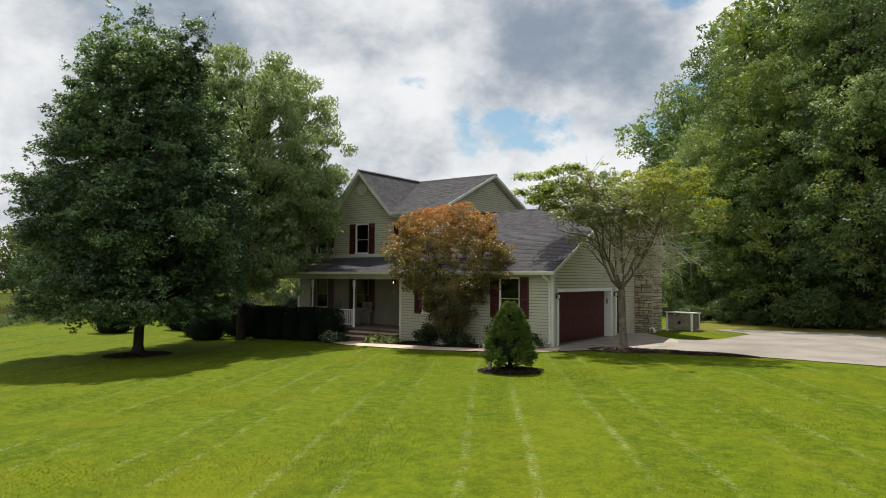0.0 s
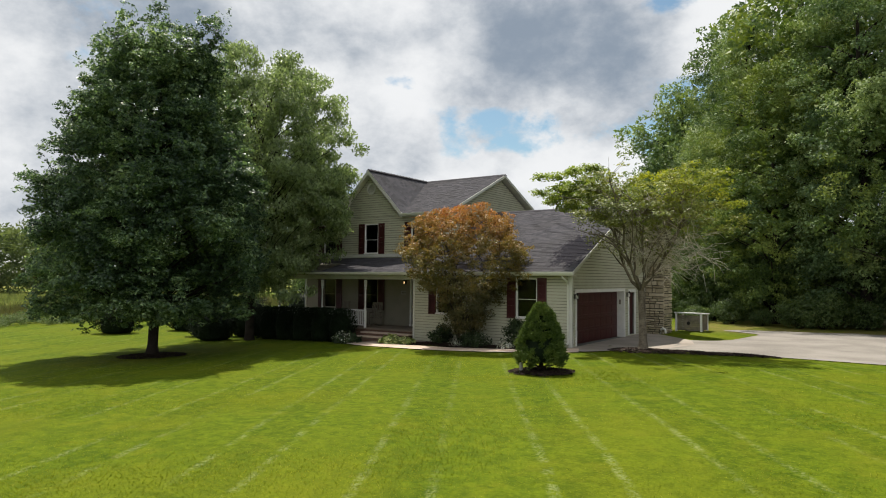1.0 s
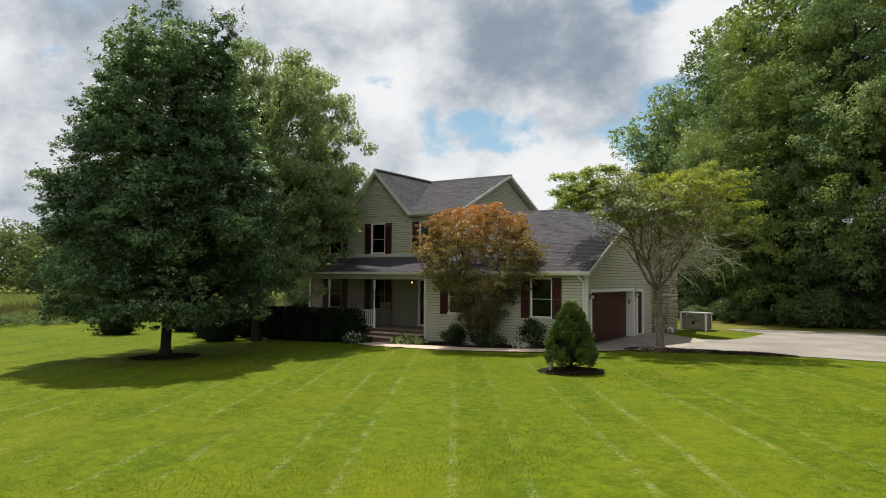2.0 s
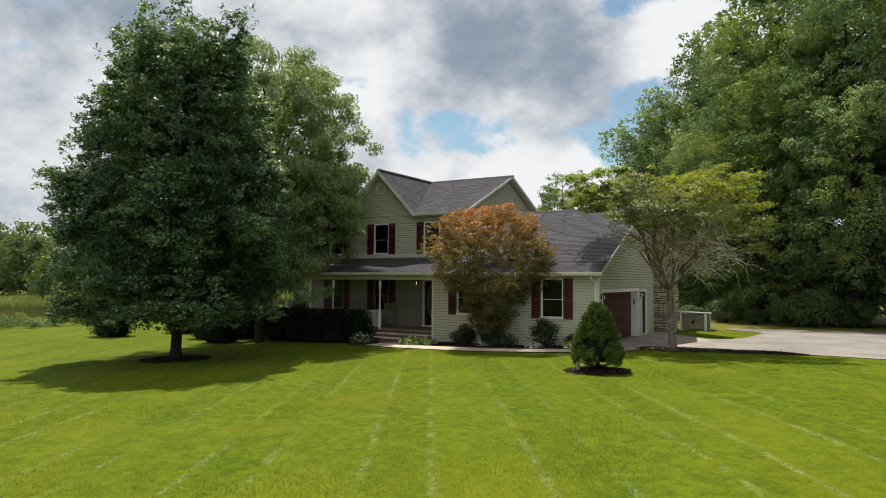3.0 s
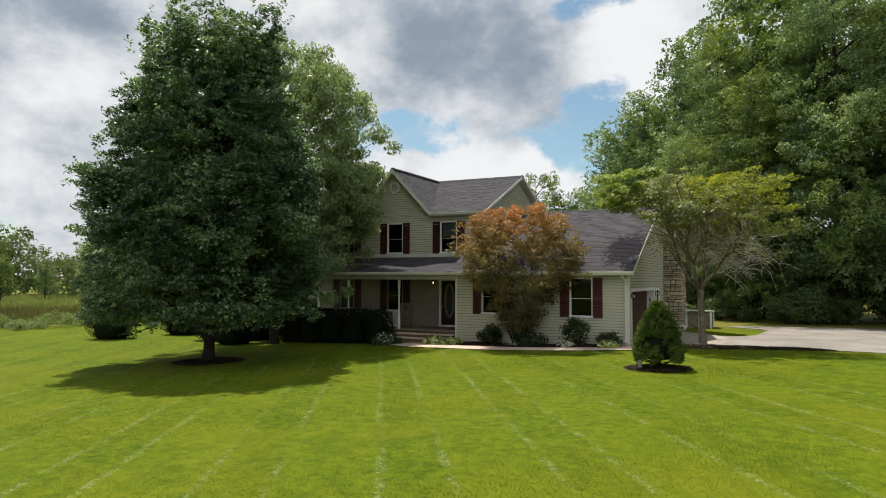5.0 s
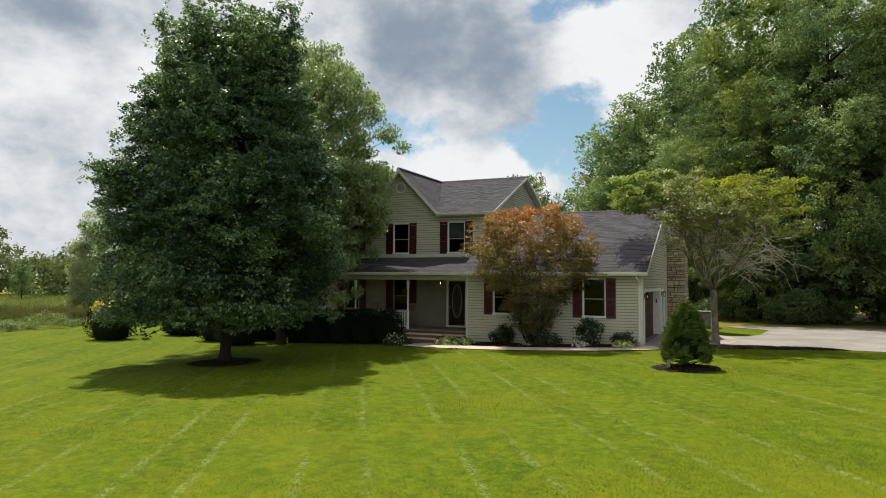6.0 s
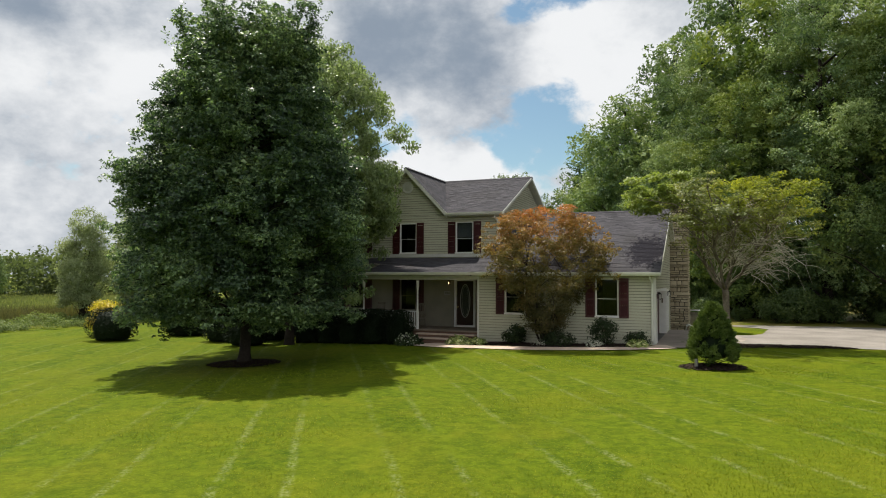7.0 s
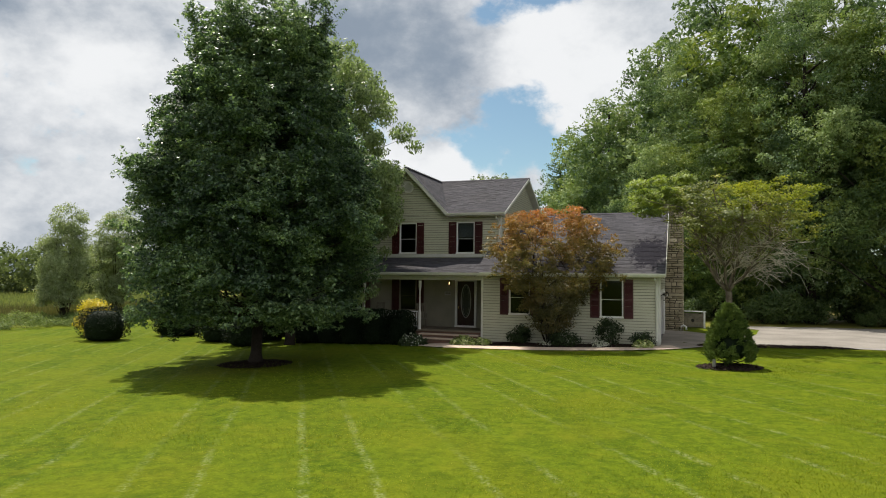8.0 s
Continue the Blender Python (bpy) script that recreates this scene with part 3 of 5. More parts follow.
UP = [(-27.40, -26.48), (-24.38, -23.46), (-21.25, -20.33)]
LOW = [(-27.37, -26.45), (-24.35, -23.43)]
UZ, LZ = (3.92, 5.48), (0.98, 2.58)
DOOR = (-21.25, -20.25, 0.24, 2.54)
WING = [(-17.88, -16.95, 1.07, 2.66), (-13.86, -12.92, 1.05, 2.66)]
front_holes = [(a, c, *UZ) for a, c in UP] + [(a, c, *LZ) for a, c in LOW] + [DOOR]
# porch wall: smooth taupe, its dark tone partly painted shade
wall("wall", "f", 26.0, -28.85, -19.0, -0.45, 3.40, [h for h in front_holes if h[2] < 3], label="smooth taupe porch wall, darkened for porch shade", siding=False, mat=SHADED_TAUPE)
wall("wall", "f", 26.0, -28.85, -19.0, 3.40, 5.90, [h for h in front_holes if h[2] > 3], label="upper front wall")
wall("wall", "f", 26.0, -26.22, -21.68, 5.90, 5.92, gable=(-23.95, 8.15), label="front gable wall")
wall("wall", "r", -19.0, 26.0, 35.9, 2.6, 5.85, gable=(30.95, 8.15), label="gable end of the upper storey")
wall("wall", "l", -28.85, 26.16, 35.9, -0.5, 5.85, gable=(30.95, 8.15), label="far gable end wall")
wall("wall", "b", 35.9, -28.69, -19.16, -0.5, 5.85, label="rear wall", siding=False)
wall("wall", "f", 23.5, -19.17, -11.44, -0.30, 2.82, WING, label="front wall of the garage wing")
wall("wall", "l", -19.17, 23.66, 25.97, -0.40, 2.85, gable=(25.9, 4.25), label="return wall beside the porch")
GARAGE = (23.92, 29.38, 0.0, 2.13)
PDOOR = (30.02, 30.86, 0.05, 2.10)
wall("wall", "r", -11.44, 23.66, 35.9, -0.15, 2.90, [GARAGE, PDOOR], gable=(29.7, 5.95), label="garage gable wall", thick=0.30)
wall("wall", "b", 35.9, -18.9, -11.74, -0.2, 2.90, label="rear wall of the garage wing", siding=False)

# floors inside, so that the windows look into closed rooms, coloured dark like shade
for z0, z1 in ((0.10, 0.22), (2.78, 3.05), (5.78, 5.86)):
    part("floor", Build().box(-28.6, -19.2, 26.2, 35.7, z0, z1).mesh("floor", SHADE_BACKING), house)
part("partition", Build().box(-19.0, -18.9, 26.2, 35.7, -0.2, 2.6).mesh("partition", SHADE_BACKING), house)
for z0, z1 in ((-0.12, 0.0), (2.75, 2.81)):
    part("floor", Build().box(-18.89, -11.8, 23.7, 35.7, z0, z1).mesh("floor", SHADE_BACKING), house)
part("partition", Build().box(-15.6, -15.5, 23.7, 35.7, 0.01, 2.74).mesh("partition", SHADE_BACKING), house)


# roofs
def tabs_on(polygon, seed, rows=0.145, width=0.30):
    """Overlapping shingle tabs laid over a roof plane: corners, the first two along the eave."""
    rng = random.Random(seed)
    p0, p1 = Vector(polygon[0]), Vector(polygon[1])
    along = (p1 - p0).normalized()
    nor = along.cross(Vector(polygon[2]) - p0).normalized()
    if nor.z < 0:
        nor = -nor
    up = nor.cross(along).normalized()
    if up.z < 0:
        up = -up
    flat_pts = [((Vector(p) - p0).dot(along), (Vector(p) - p0).dot(up)) for p in polygon]
    top, b, row, s = max(q[1] for q in flat_pts), Build(), 0, 0.0

    def reach(s):
        xs = []
        for (a, c), (e, g) in zip(flat_pts, flat_pts[1:] + flat_pts[:1]):
            if (c - s) * (g - s) < 0:
                xs.append(a + (e - a) * (s - c) / (g - c))
        return (min(xs), max(xs)) if len(xs) > 1 else None
    while s < top - 0.03:
        r = reach(min(s + rows * 0.5, top - 0.01))
        if r:
            u = r[0]
            while u < r[1] - 0.02:
                w = min(width * rng.uniform(0.55, 1.25), r[1] - u)
                h, q = rng.uniform(0.010, 0.020), min(s + rows * 1.25, top)
                c = [p0 + along * a + up * t for a, t in ((u, s), (u + w, s), (u + w, q), (u, q))]
                b.hexa([c[0], c[1], c[2], c[3], c[0] + nor * h, c[1] + nor * h, c[2] + nor * 0.004, c[3] + nor * 0.004])
                u += w
        s += rows
    return b


def roof(polygon, seed, label, thick=0.13):
    deck = Build().prism(polygon, (0, 0, -thick)).mesh("roof", TRIM)
    r = part("roof", deck, house, label)
    part("shingles", tabs_on(polygon, seed).mesh("shingles", SHINGLE), r, "weathered grey asphalt shingles", "stuff")
    return r


def main_z(y):
    return 5.93 + (min(y, 62.0 - y) - 25.65) * 0.4523


RX, LX, GX = -18.68, -29.2, -23.95
EAVE, RIDGE = main_z(25.65), main_z(31.0)
roof([(-21.63, 25.65, EAVE), (RX, 25.65, EAVE), (RX, 31, RIDGE), (GX, 31, RIDGE)], 1, "grey shingled main roof slope")
roof([(LX, 25.65, EAVE), (-26.27, 25.65, EAVE), (GX, 31, RIDGE), (LX, 31, RIDGE)], 2, "grey shingled main roof slope")
roof([(RX, 36.35, EAVE), (LX, 36.35, EAVE), (LX, 31, RIDGE), (RX, 31, RIDGE)], 3, "grey shingled rear roof slope")
roof([(-21.63, 25.65, EAVE), (GX, 31, RIDGE), (GX, 25.65, RIDGE)], 4, "grey shingled slope of the front gable")
roof([(GX, 31, RIDGE), (-26.27, 25.65, EAVE), (GX, 25.65, RIDGE)], 5, "grey shingled slope of the front gable")
GE, GR = 2.93, 6.12
roof([(-19.38, 23.05, GE), (-11.19, 23.05, GE), (-11.19, 29.7, GR), (-19.0, 29.7, GR), (-19.0, 26.0, GE + 2.95 * (GR - GE) / 6.65), (-19.38, 26.0, GE + 2.95 * (GR - GE) / 6.65)], 6, "grey shingled garage roof slope")
roof([(-11.19, 36.35, GE), (-19.0, 36.35, GE), (-19.0, 29.7, GR), (-11.19, 29.7, GR)], 7, "grey shingled rear garage slope")
PZ = 3.68
roof([(-29.5, 23.05, GE - 0.02), (-19.2, 23.05, GE - 0.02), (-19.2, 25.98, PZ), (-28.85, 25.98, PZ)], 8, "low grey shingled porch roof")
roof([(-29.5, 26.6, GE - 0.02), (-29.5, 23.05, GE - 0.02), (-28.85, 25.98, PZ)], 9, "hipped end of the porch roof")

# ridge caps
def cap(name, a, c):
    a, c = Vector(a), Vector(c)
    d = (c - a).normalized()
    s = d.cross(Vector((0, 0, 1))).normalized() * 0.13
    b, n = Build(), int((c - a).length / 0.25)
    for i in range(n):
        p, q = a + (c - a) * (i / n), a + (c - a) * ((i + 1.2) / n)
        for k in (1, -1):
            o = Vector((0, 0, 0.035))
            lowp = Vector((0, 0, -0.05))
            b.hexa([p + o, q + o * 0.6, q + s * k + lowp, p + s * k + lowp, p + o * 1.6, q + o * 1.2, q + s * k + lowp + o * 0.5, p + s * k + lowp + o * 0.5])
    part(name, b.mesh(name, SHINGLE), house, "dark shingle ridge cap", "stuff")


cap("ridge_cap", (LX, 31, RIDGE), (RX, 31, RIDGE))
cap("ridge_cap", (GX, 25.65, RIDGE), (GX, 31, RIDGE))
cap("ridge_cap", (-19.0, 29.7, GR), (-11.19, 29.7, GR))


def board(name, a, c, h, t, side, mat=None, label=""):
    """A trim board under a sloping edge from a to c: h high, t thick towards side."""
    a, c, s = Vector(a), Vector(c), Vector(side).normalized() * t
    d = Vector((0, 0, -h))
    m = Build().hexa([a, c, c + d, a + d, a + s, c + s, c + d + s, a + d + s]).mesh(name, mat or TRIM, bevel=0.006)
    return part(name, m, house, label)


for y0, z0, y1, z1, x in ((25.65, EAVE, 31, RIDGE, RX), (36.35, EAVE, 31, RIDGE, RX), (25.65, EAVE, 31, RIDGE, LX - 0.03), (23.05, GE, 29.7, GR, -11.19), (36.35, GE, 29.7, GR, -11.19)):
    board("rake_board", (x, y0, z0), (x, y1, z1), 0.15, 0.03, (1, 0, 0), label="cream rake board")
board("rake_board", (-19.38, 23.05, GE), (-19.38, 26.0, GE + 2.95 * (GR - GE) / 6.65), 0.2, 0.03, (-1, 0, 0), SHINGLE, "dark shingled roof edge")
for x in (-21.63, -26.27):
    board("rake_board", (x, 25.65, EAVE), (GX, 25.65, RIDGE), 0.24, 0.03, (0, -1, 0), label="cream rake board")
    board("soffit", (x, 25.68, EAVE - 0.13), (GX, 25.68, RIDGE - 0.13), 0.03, 0.30, (0, 1, 0), label="cream soffit")
for x0, x1 in ((-21.6, -18.7), (-29.2, -26.3)):
    part("soffit", Build().box(x0, x1, 25.68, 26.0, EAVE - 0.17, EAVE - 0.135).mesh("soffit", TRIM), house)
part("soffit", Build().box(-19.3, -11.22, 23.08, 23.5, GE - 0.17, GE - 0.135).mesh("soffit", TRIM), house)
part("frieze", Build().box(-28.85, -19.02, 25.93, 25.962, 3.71, 3.88).mesh("frieze", TRIM, bevel=0.005), house, "cream band above the porch roof")


def gutter(x0, x1, y, z, axis="x"):
    b = Build()
    prof = ((0, 0), (0, -0.11), (-0.07, -0.12), (-0.115, -0.04), (-0.12, 0.0), (-0.108, 0.0), (-0.10, -0.045), (-0.065, -0.105), (-0.012, -0.10), (-0.012, 0))
    b.prism([(x0, y + p, z + q) for p, q in prof], (x1 - x0, 0, 0))
    part("gutter", b.mesh("gutter", ALUMINIUM), house, "pale metal gutter")


gutter(-21.75, RX, 25.65, EAVE - 0.02)
gutter(-29.2, -26.2, 25.65, EAVE - 0.02)
gutter(-29.5, -11.19, 23.05, GE - 0.03)


def downspout(pts, label="pale metal downspout"):
    part("downspout", Build().tube(pts, [0.045] * len(pts), 8).mesh("downspout", ALUMINIUM), house, label)


downspout([(-11.62, 22.98, 2.80), (-11.60, 23.02, 2.70), (-11.55, 23.36, 2.52), (-11.55, 23.42, 2.40), (-11.55, 23.42, 0.18), (-11.55, 23.30, 0.08)])
downspout([(-19.10, 25.57, 5.80), (-19.10, 25.62, 5.66), (-19.04, 25.90, 5.45), (-19.04, 25.91, 5.2), (-19.06, 25.91, 4.35)])
# corner boards
for x0, x1, y0, y1, z0, z1 in ((-19.21, -19.12, 23.455, 23.60, -0.25, 2.76), (-11.55, -11.395, 23.455, 23.60, -0.1, 2.76), (-19.10, -18.955, 25.955, 26.1, 4.1, 5.77), (-28.89, -28.75, 25.955, 26.1, -0.3, 5.77)):
    part("corner_board", Build().box(x0, x1, y0, y1, z0, z1).mesh("corner_board", TRIM, bevel=0.008), house, "cream corner board")
part("foundation", Build().box(-19.15, -11.42, 23.47, 23.9, -0.6, -0.14).mesh("foundation", APRON), house, "low concrete footing")


def window(x0, x1, z0, z1, y, blind=0.0, shutters=True, c=0.030, paint=None, label="white double-hung window"):
    """A double-hung window in a front wall, with casing, sill, sashes, panes and louvred shutters."""
    paint = paint or WHITE
    b = Build()
    for a, e, f, g in ((x0 - 0.01, x0 + c, z0, z1), (x1 - c, x1 + 0.01, z0, z1), (x0 + c, x1 - c, z1 - c, z1 + 0.012)):
        b.box(a, e, y - 0.055, y + 0.10, f, g)
    w = part("window", b.mesh("window", paint, bevel=0.006), house, label)
    part("sill", Build().box(x0 - 0.04, x1 + 0.04, y - 0.085, y + 0.09, z0 - 0.035, z0 + 0.035).mesh("sill", paint, bevel=0.008), w)
    mid = z0 + (z1 - z0) * 0.47
    for k, (f, g, d) in enumerate(((z0 + 0.035, mid + 0.013, 0.035), (mid - 0.013, z1 - c, 0.0))):
        s = Build()
        a, e, r = x0 + c, x1 - c, 0.016
        for q in ((a, a + r, f, g), (e - r, e, f, g), (a + r, e - r, f, f + r), (a + r, e - r, g - r, g)):
            s.box(q[0], q[1], y + d - 0.012, y + d + 0.022, q[2], q[3])
        part("sash", s.mesh("sash", paint), w)
        pane = part("pane", Build().box(a + r - 0.004, e - r + 0.004, y + d, y + d + 0.006, f + r - 0.004, g - r + 0.004).mesh("pane", GLASS), w, "dark reflecting glass pane")
        pane.visible_shadow = False
    if blind:
        part("blind", Build().box(x0 + 0.08, x1 - 0.08, y + 0.07, y + 0.08, z1 - (z1 - z0) * blind, z1 - 0.07).mesh("blind", BLIND), w, "pale lowered blind")
    if shutters:
        for a in (x0 - 0.43, x1 + 0.03):
            e = a + 0.40
            s = Build()
            for q in ((a, a + 0.055, z0 - 0.04, z1 + 0.02), (e - 0.055, e, z0 - 0.04, z1 + 0.02), (a + 0.055, e - 0.055, z0 - 0.04, z0 + 0.05), (a + 0.055, e - 0.055, z1 - 0.06, z1 + 0.02), (a + 0.055, e - 0.055, mid - 0.05, mid + 0.04)):
                s.box(q[0], q[1], y - 0.075, y - 0.030, q[2], q[3])
            z = z0 + 0.07
            while z < z1 - 0.10:
                s.hexa([(a + 0.055, y - 0.040, z), (e - 0.055, y - 0.040, z), (e - 0.055, y - 0.040, z + 0.012), (a + 0.055, y - 0.040, z + 0.012),
                        (a + 0.055, y - 0.066, z - 0.035), (e - 0.055, y - 0.066, z - 0.035), (e - 0.055, y - 0.066, z - 0.023), (a + 0.055, y - 0.066, z - 0.023)])
                z += 0.05
            s.box(a + 0.05, e - 0.05, y - 0.036, y - 0.031, z0, z1)
            part("shutter", s.mesh("shutter", MAROON), house, "maroon louvred shutter")
    return w


for i, (a, c) in enumerate(UP):
    window(a, c, *UZ, 26.0, blind=0.48 if i == 2 else 0.0)
# porch frames in the darkened taupe, so white frames read as shaded
for a, c in LOW:
    window(a, c, *LZ, 26.0, c=0.03, paint=SHADED_TAUPE, label="double-hung porch window, frame taupe for porch shade")
for a, c, e, g in WING:
    window(a, c, e, g, 23.5)


# round louvred gable vent
def gable_vent():
    x, y, z, r = GX, 25.955, 7.36, 0.30
    b, n = Build(), 8
    for i in range(n):
        a0, a1 = 2 * math.pi * (i + 0.5) / n, 2 * math.pi * (i + 1.5) / n
        b.hexa([(x + q * math.cos(a), d, z + q * math.sin(a)) for d in (y, y - 0.06) for a, q in ((a0, r - 0.07), (a0, r + 0.02), (a1, r + 0.02), (a1, r - 0.07))])
    v = part("gable_vent", b.mesh("gable_vent", TRIM), house, "cream octagonal louvred gable vent")
    for k in range(8):
        h = z - 0.20 + k * 0.057
        w = math.sqrt(max(0.25 ** 2 - (h - z) ** 2, 0.003))
        part("slat", Build().hexa([(x - w, y - 0.01, h + 0.03), (x + w, y - 0.01, h + 0.03), (x + w, y - 0.01, h + 0.04), (x - w, y - 0.01, h + 0.04), (x - w, y - 0.045, h), (x + w, y - 0.045, h), (x + w, y - 0.045, h + 0.01), (x - w, y - 0.045, h + 0.01)]).mesh("slat", TRIM), v)


gable_vent()


# front door with an oval light
def front_door():
    x0, x1, z0, z1, y = DOOR[0], DOOR[1], DOOR[2], DOOR[3], 26.0
    b = Build()
    for q in ((x0 - 0.06, x0 + 0.05, z0, z1 + 0.07), (x1 - 0.05, x1 + 0.06, z0, z1 + 0.07), (x0 + 0.05, x1 - 0.05, z1 - 0.04, z1 + 0.07)):
        b.box(q[0], q[1], y - 0.055, y + 0.12, q[2], q[3])
    part("door_casing", b.mesh("door_casing", WHITE, bevel=0.006), house, "white door casing")
    part("threshold", Build().box(x0 - 0.06, x1 + 0.06, y - 0.10, y + 0.1, z0 - 0.03, z0 + 0.06).mesh("threshold", WHITE, bevel=0.008), house, "white door threshold")
    d = part("door", Build().box(x0 + 0.05, x1 - 0.05, y + 0.03, y + 0.08, z0 + 0.06, z1 - 0.04).mesh("door", DOORPAINT, bevel=0.004), house, "very dark front door with an oval light")
    cx, cz, rx, rz, n = (x0 + x1) / 2, (z0 + z1) / 2 + 0.12, 0.235, 0.80, 40

    def ring(r, s, d0, d1, mat, name, label):
        v = Build()
        for i in range(n):
            a, e = 2 * math.pi * i / n, 2 * math.pi * (i + 1) / n
            v.hexa([(cx + math.cos(t) * (rx - r + q), dd, cz + math.sin(t) * (rz - r + q)) for dd in (d0, d1) for t, q in ((a, 0), (a, s), (e, s), (e, 0))])
        part(name, v.mesh(name, mat), d, label)
    part("oval_glass", Build().prism([(cx + rx * math.cos(2 * math.pi * i / n), y + 0.028, cz + rz * math.sin(2 * math.pi * i / n)) for i in range(n)], (0, -0.006, 0)).mesh("oval_glass", FROST), d, "dark oval leaded glass")
    ring(0.0, 0.035, y + 0.03, y - 0.005, LEAD, "oval_rim", "pale oval moulding")
    ring(0.07, 0.008, y + 0.022, y + 0.016, LEAD, "leading", "thin pale leading")
    part("door_handle", Build().tube([(x0 + 0.12, y + 0.03, 1.22), (x0 + 0.12, y - 0.03, 1.22), (x0 + 0.12, y - 0.035, 1.14)], [0.022, 0.02, 0.016], 8).mesh("door_handle", BRASS), d, "brass door handle")


front_door()


# porch: deck, steps, beam, posts and railing
def porch():
    part("porch_deck", Build().box(-28.9, -19.19, 23.62, 25.96, -0.55, 0.15).mesh("porch_deck", BRICK, bevel=0.01), house, "brown brick porch base")
    # the top's colour carries painted porch shade
    part("porch_deck_top", Build().box(-28.95, -19.19, 23.55, 25.96, 0.152, 0.21).mesh("porch_deck_top", PORCHFLOOR, bevel=0.01), house, "porch floor, brown darkened for porch shade")
    for y0, z1 in ((23.22, 0.06), (22.86, -0.11)):
        s = part("porch_step", Build().box(-22.15, -19.30, y0 + 0.03, y0 + 0.42, -0.6, z1 - 0.06).mesh("porch_step", BRICK), house, "brick porch step")
        part("tread", Build().box(-22.18, -19.27, y0, y0 + 0.42, z1 - 0.058, z1).mesh("tread", CONCRETE, bevel=0.01), s)
    part("porch_beam", Build().box(-29.0, -19.22, 23.64, 23.80, 2.56, 2.76).mesh("porch_beam", TRIM, bevel=0.008), house, "cream porch beam")
    # ceiling coloured dark to stand for the shade under the roof
    part("porch_ceiling", Build().box(-29.0, -19.22, 23.1, 25.95, 2.765, 2.79).mesh("porch_ceiling", SHADED_TAUPE), house, "porch ceiling, taupe for porch shade")
    for x in (-28.45, -25.25, -22.32):
        b, y = Build(), 23.72
        prof = [(0.21, 0.075), (1.02, 0.075), (1.05, 0.055), (1.10, 0.066), (1.14, 0.045), (1.7, 0.038), (2.05, 0.042), (2.12, 0.064), (2.16, 0.05), (2.2, 0.075), (2.52, 0.075)]
        b.tube([(x, y, z) for z, _ in prof], [r * (0.92 if r > 0.07 else 0.9) for _, r in prof], 12)
        part("porch_post", b.mesh("porch_post", WHITE), house, "turned white porch post")
    for x0, x1 in ((-28.37, -25.33), (-25.17, -22.40)):
        r = part("railing", Build().box(x0, x1, 23.69, 23.75, 1.02, 1.07).box(x0, x1, 23.70, 23.74, 0.30, 0.35).mesh("railing", WHITE, bevel=0.006), house, "white porch railing")
        n = int((x1 - x0) / 0.125)
        me = Build().box(-0.018, 0.018, 23.702, 23.738, 0.345, 1.025).mesh("baluster", WHITE)
        for i in range(n):
            o = part("baluster", me, r)
            o.location.x = x0 + (i + 0.6) * (x1 - x0) / (n + 0.2)


porch()


# garage door set back in a white opening
def garage():
    y0, y1, _, z1 = GARAGE
    x = -11.44
    b = Build()
    for q in ((y0 - 0.10, y0 + 0.02, 0.0, z1 + 0.11), (y1 - 0.02, y1 + 0.10, 0.0, z1 + 0.11), (y0 + 0.02, y1 - 0.02, z1 - 0.02, z1 + 0.11)):
        b.box(x - 0.02, x + 0.055, q[0], q[1], q[2], q[3])
    part("garage_casing", b.mesh("garage_casing", WHITE, bevel=0.006), house, "white garage door casing")
    for q in ((y1 - 0.03, y1 + 0.04, 0.0, z1 - 0.031), (y0 - 0.04, y0 + 0.03, 0.0, z1 - 0.031), (y0, y1, z1 - 0.03, z1 + 0.04)):
        part("garage_jamb", Build().box(x - 0.34, x - 0.021, *q).mesh("garage_jamb", WHITE), house, "deep white garage jamb")
    part("keypad", Build().box(x - 0.19, x - 0.12, y1 - 0.055, y1 - 0.028, 1.50, 1.72).mesh("keypad", WEATHERED, bevel=0.006), house, "small grey keypad on the jamb")
    d = part("garage_door", Build().box(x - 0.36, x - 0.34, y0, y1, 0.0, z1).mesh("garage_door", MAROON), house, "maroon sectional garage door")
    h = z1 / 4
    for k in range(4):
        z = k * h
        s = Build().box(x - 0.342, x - 0.305, y0 + 0.031, y1 - 0.031, z + 0.004, z + h - 0.004)
        n = 8
        for i in range(n):
            a = y0 + 0.12 + i * (y1 - y0 - 0.24) / n
            e = a + (y1 - y0 - 0.24) / n - 0.12
            s.hexa([(x - 0.306, a, z + 0.08), (x - 0.306, e, z + 0.08), (x - 0.306, e, z + h - 0.08), (x - 0.306, a, z + h - 0.08),
                    (x - 0.296, a + 0.03, z + 0.11), (x - 0.296, e - 0.03, z + 0.11), (x - 0.296, e - 0.03, z + h - 0.11), (x - 0.296, a + 0.03, z + h - 0.11)])
        part("section", s.mesh("section", MAROON), d)
    y0, y1, z0, z1 = PDOOR
    b = Build()
    for q in ((y0 - 0.09, y0 + 0.03, z0, z1 + 0.09), (y1 - 0.03, y1 + 0.09, z0, z1 + 0.09), (y0 + 0.03, y1 - 0.03, z1 - 0.03, z1 + 0.09)):
        b.box(x - 0.02, x + 0.05, q[0], q[1], q[2], q[3])
    part("door_casing", b.mesh("door_casing", WHITE, bevel=0.006), house, "white side door casing")
    d = part("door", Build().box(x - 0.14, x - 0.09, y0, y1, z0, z1).mesh("door", MAROON), house, "maroon side door")
    for z in (0.25, 1.15):
        part("door_panel", Build().box(x - 0.095, x - 0.08, y0 + 0.14, y1 - 0.14, z, z + 0.75).mesh("door_panel", MAROON, bevel=0.01), d)
